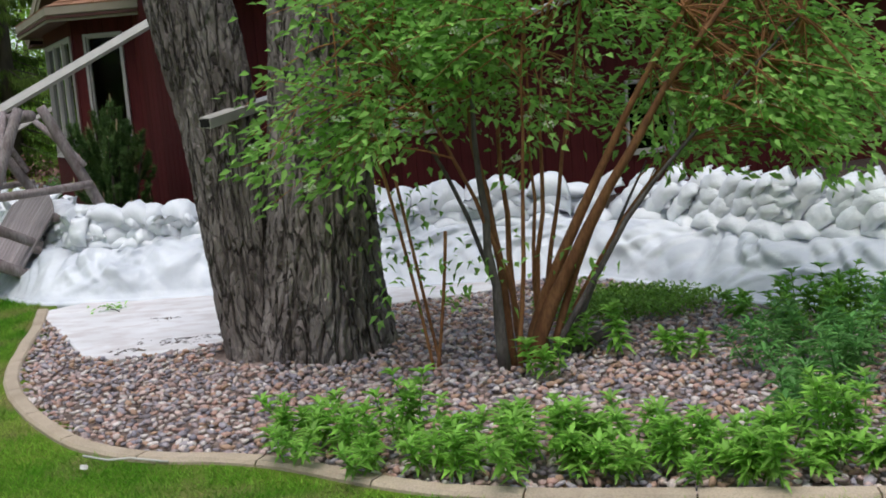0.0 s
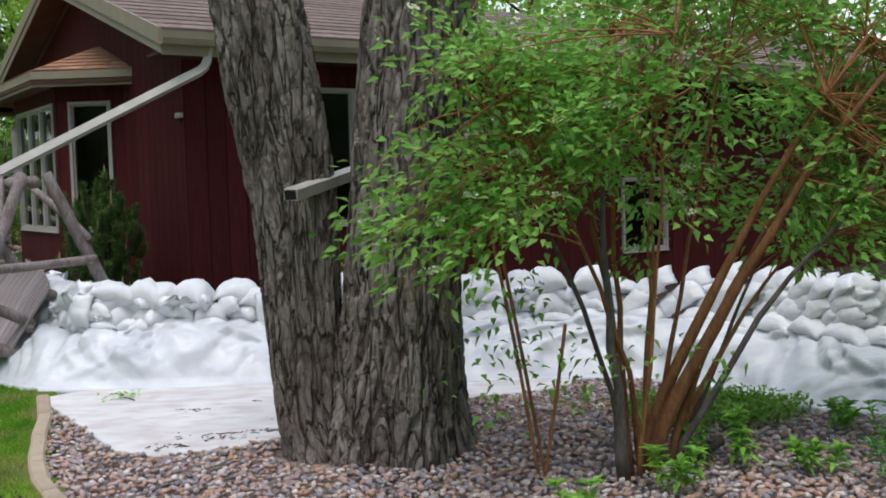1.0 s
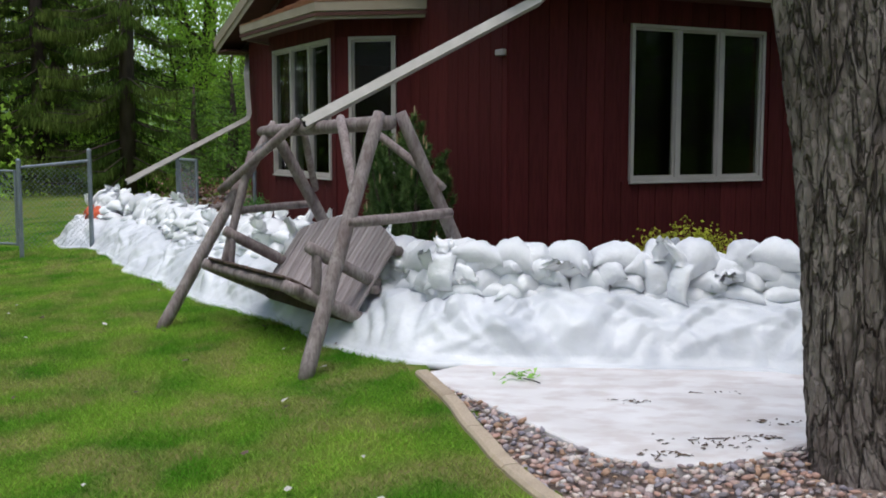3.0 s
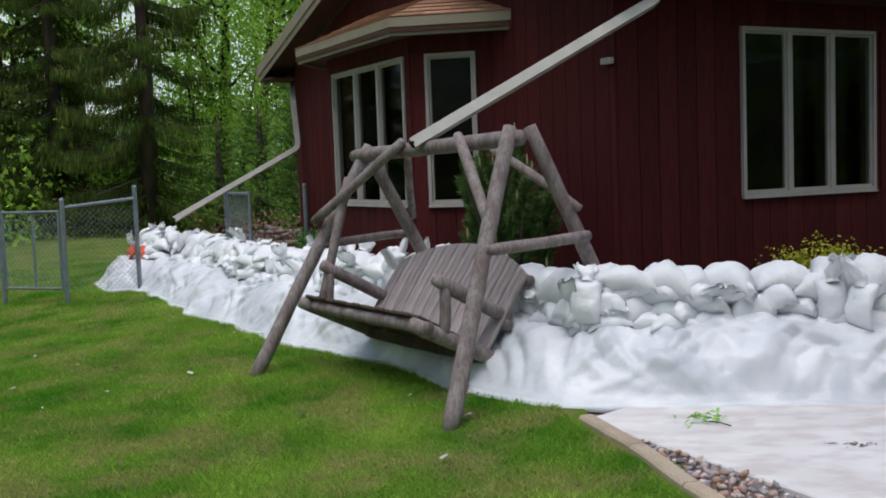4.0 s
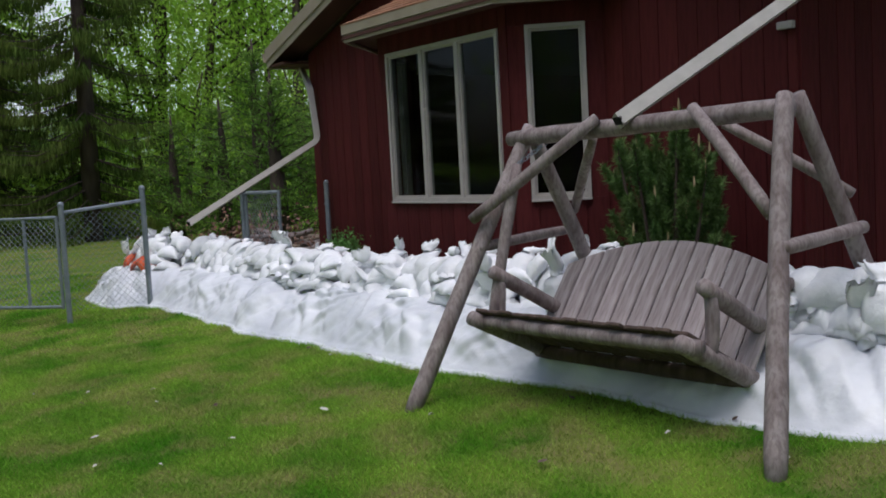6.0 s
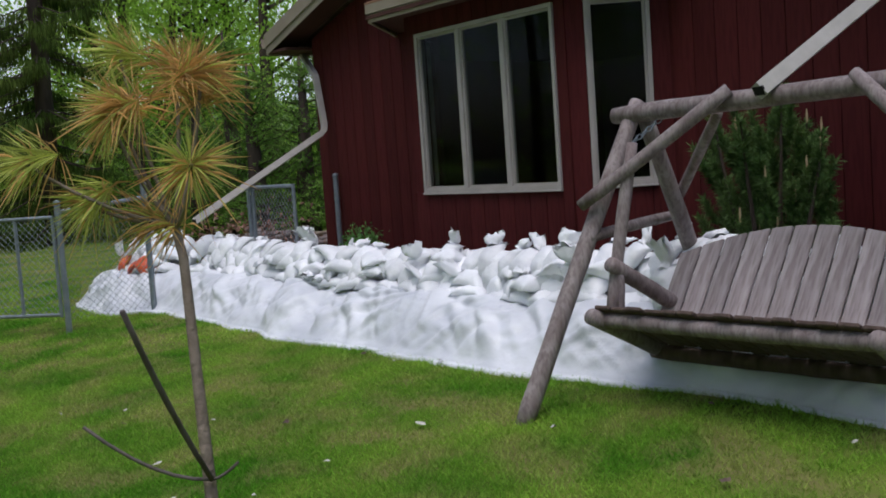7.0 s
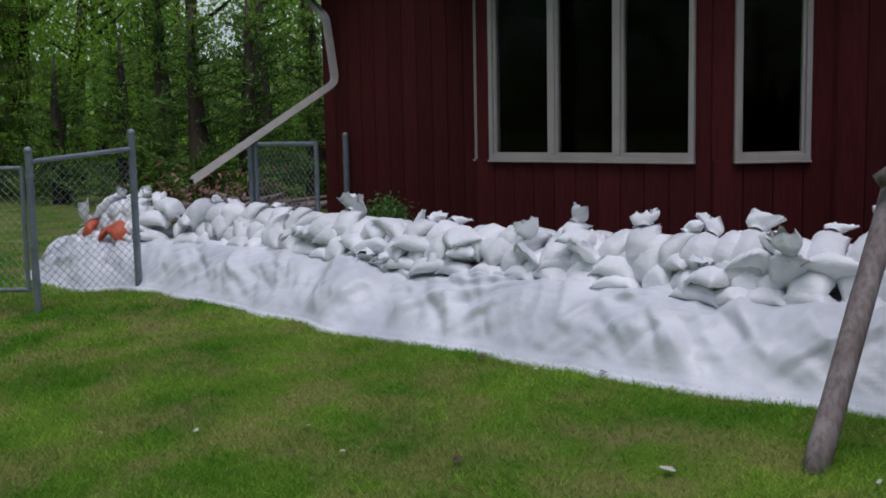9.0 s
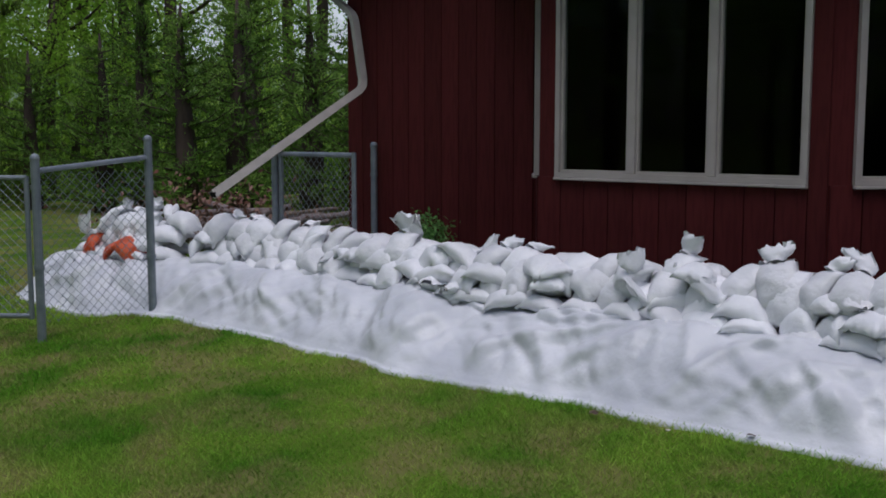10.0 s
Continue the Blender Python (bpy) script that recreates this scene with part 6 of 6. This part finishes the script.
def blades(n, x0, x1, y0, y1, lo, hi, w):
    x, y = rng.uniform(x0, x1, n), rng.uniform(y0, y1, n)
    ok = inside(lawn_poly, x, y)
    x, y = x[ok], y[ok]
    m = len(x)
    z = level(x, y) + 0.001
    a = rng.uniform(0, 6.283, m)
    patch = 0.75 + 0.5 * np.array([noise.noise(Vector((p * 0.9, q * 0.9, 3))) for p, q in zip(x, y)])
    h = rng.uniform(lo, hi, m) * patch
    lean = rng.normal(size=(m, 2)) * h[:, None] * 0.75
    P = np.stack([x, y, z], 1)
    s = np.stack([np.cos(a) * w, np.sin(a) * w, np.zeros(m)], 1)
    tip = P + np.concatenate([lean, h[:, None]], 1)
    V = np.stack([P - s, P + s, tip], 1).reshape(-1, 3)
    return V, np.arange(m)[:, None] * 3 + np.array([[0, 1, 2]])


V1, F1 = blades(560000, -9.0, 1.5, 3.0, 13.5, 0.022, 0.045, 0.0036)
V2, F2 = blades(110000, -14.0, -5.0, 13.5, 21.0, 0.025, 0.045, 0.006)
tagged(tris("grass", np.concatenate([V1, V2]), np.concatenate([F1, F2 + len(V1)]), M_GRASS), "short green lawn grass with dry patches", "grass", kind="stuff")

# litter on the lawn: dry leaves and pale petals
for k in range(95):
    x, y = rt.uniform(-8.2, -1.5), rt.uniform(4.2, 13.0)
    if not inside(lawn_poly, np.array([x]), np.array([y]))[0]:
        continue
    r = rt.uniform(0.012, 0.034)
    bm = bmesh.new()
    n = 7
    ring = [bm.verts.new((math.cos(j * 6.283 / n) * r * rt.uniform(0.6, 1.2), math.sin(j * 6.283 / n) * r * rt.uniform(0.5, 1.0), rt.uniform(0, 0.012))) for j in range(n)]
    c = bm.verts.new((0, 0, 0.014))
    for j in range(n):
        bm.faces.new((ring[j], ring[(j + 1) % n], c))
    pale = rt.random() < 0.5
    ob = tagged(part("fallen_leaf", bm, M_PAPER if pale else M_DEBRIS), "pale dry scrap lying on the grass" if pale else "curled brown dead leaf lying on the grass", "leaf", group="litter on the lawn")
    ob.matrix_basis = pose(x, y, float(level(x, y)) + 0.03, rt.uniform(-20, 20), rt.uniform(-20, 20), rt.uniform(0, 360))
bm = tube([(-1.62, 4.38, 0.05), (-1.48, 4.28, 0.055), (-1.38, 4.27, 0.06), (-1.2, 4.2, 0.055)], 0.005, 5)
tagged(part("fallen_twig", bm, M_PAPER, smooth=True), "thin pale twig lying on the grass", "twig")
C = np.array((-2.68, 5.60, float(level(-2.68, 5.6)) + 0.03)) + rng.normal(size=(26, 3)) * np.array((0.06, 0.025, 0.008))
V, F = leaf_mesh(C, ball(26), ball(26) + np.array((0, 0, 1)), rng.uniform(0.03, 0.06, 26), rng.uniform(0.02, 0.035, 26))
tagged(tris("dead_clump", V, F, M_DEBRIS), "grey clump of dead leaves lying on the grass", "litter", kind="stuff")

# litter on the slab
clumps = [(-1.95, 6.36), (-1.7, 6.5), (-1.5, 6.62), (-2.1, 6.3), (-1.85, 6.6), (-1.3, 6.9), (-1.95, 7.3), (-1.45, 7.5), (-1.65, 6.42)]
for k in range(130):
    cx, cy = rt.choice(clumps if k % 3 else clumps[:3])
    x, y = cx + rt.gauss(0, 0.085), cy + rt.gauss(0, 0.028)
    if not inside(SLAB, np.array([x]), np.array([y]))[0]:
        continue
    bm = bmesh.new()
    L, w = 0.004 + rt.expovariate(130), 0.003 + rt.expovariate(220)
    v = [bm.verts.new(p) for p in ((-L, -w, 0), (L, -w * 0.5, 0.003), (L, w, 0.004), (-L, w * 0.7, 0.001), (0, 0, 0.006))]
    for j in range(4):
        bm.faces.new((v[j], v[(j + 1) % 4], v[4]))
    ob = tagged(part("leaf_scrap", bm, M_DEBRIS), "wet brown scrap of bark on the slab", "litter", group="litter on the slab")
    ob.matrix_basis = pose(x, y, 0.061, 0, 0, rt.uniform(0, 360))
spr = tagged(new("fallen_sprig"), "green leafy sprig lying on the slab", "sprig")
part("twig", tube([(-2.52, 7.8, 0.07), (-2.47, 7.76, 0.07), (-2.43, 7.71, 0.065)], 0.004, 5), M_STEM_GREY, spr)
C = np.array((-2.54, 7.84, 0.085)) + rng.normal(size=(26, 3)) * np.array((0.06, 0.05, 0.012))
V, F = leaf_mesh(C, ball(26) * np.array((1, 1, 0.3)), ball(26) + np.array((0, 0, 1.5)), rng.uniform(0.04, 0.07, 26), rng.uniform(0.02, 0.03, 26))
tris("leaves", V, F, M_LEAF, spr)

# river stones
bm = bmesh.new()
bmesh.ops.create_icosphere(bm, subdivisions=1, radius=1)
ICO_V = np.array([tuple(v.co) for v in bm.verts])
bm.verts.index_update()
ICO_F = np.array([[v.index for v in f.verts] for f in bm.faces])
bm.free()


def stone_cloud(x, y, r, lift):
    m = len(x)
    s = np.stack([r * rng.uniform(0.8, 1.45, m), r * rng.uniform(0.65, 1.0, m), r * rng.uniform(0.42, 0.7, m)], 1)
    P = ICO_V[None] * (1 + 0.13 * rng.normal(size=(m, len(ICO_V), 1)))
    P = P * s[:, None, :]
    a, t = rng.uniform(0, 6.283, m), rng.normal(0, 0.35, m)
    ct, st = np.cos(t)[:, None], np.sin(t)[:, None]
    P = np.stack([P[..., 0] * ct - P[..., 2] * st, P[..., 1], P[..., 0] * st + P[..., 2] * ct], -1)
    ca, sa = np.cos(a)[:, None], np.sin(a)[:, None]
    P = np.stack([P[..., 0] * ca - P[..., 1] * sa, P[..., 0] * sa + P[..., 1] * ca, P[..., 2]], -1)
    P += np.stack([x, y, lift], 1)[:, None, :]
    return P


def bed_spots(n, gap):
    x, y = rng.uniform(-3.1, 5.0, n), rng.uniform(3.3, 8.0, n)
    ok = inside(bed_poly, x, y) & ~inside(SLAB, x, y)
    ok &= ((x + 0.9) / 0.5) ** 2 + ((y - 6.15) / 0.36) ** 2 > 1
    x, y = x[ok], y[ok]
    cell, keep = {}, []
    for k in range(len(x)):
        i, j = int(x[k] / gap), int(y[k] / gap)
        if all((x[q] - x[k]) ** 2 + (y[q] - y[k]) ** 2 > gap * gap for a in (-1, 0, 1) for b in (-1, 0, 1) for q in cell.get((i + a, j + b), ())):
            cell.setdefault((i, j), []).append(k)
            keep.append(k)
    return x[keep], y[keep]


bed = tagged(new("stone_bed"), "bed of mixed pink, grey and tan river stones", "stone bed", kind="structure")
sx, sy = bed_spots(122000, 0.0285)
sr = rng.uniform(0.0125, 0.0265, len(sx))
P = stone_cloud(sx, sy, sr, level(sx, sy) - 0.014 + rng.uniform(0, 0.022, len(sx)))
near = np.zeros(len(sx), bool)
near[np.argsort(np.hypot(sx + 1.6, sy - 5.2))[:300]] = True
Q = P[~near].reshape(-1, 3)
o = np.arange((~near).sum())[:, None, None] * len(ICO_V)
Fs = (o + ICO_F[None]).reshape(-1, 3)
rest = tris("stones", Q, Fs, M_STONES, bed, "river stones")
rest.data.polygons.foreach_set("use_smooth", [True] * len(rest.data.polygons))
rest["kind"] = "stuff"
for k in np.nonzero(near)[0]:
    c = P[k].mean(0)
    me = bpy.data.meshes.new("stone")
    me.from_pydata([tuple(v) for v in (P[k] - c)], [], [tuple(int(q) for q in f) for f in ICO_F])
    ob = finish("stone", me, M_STONE, bed, "", True)
    ob.location = tuple(float(v) for v in c)
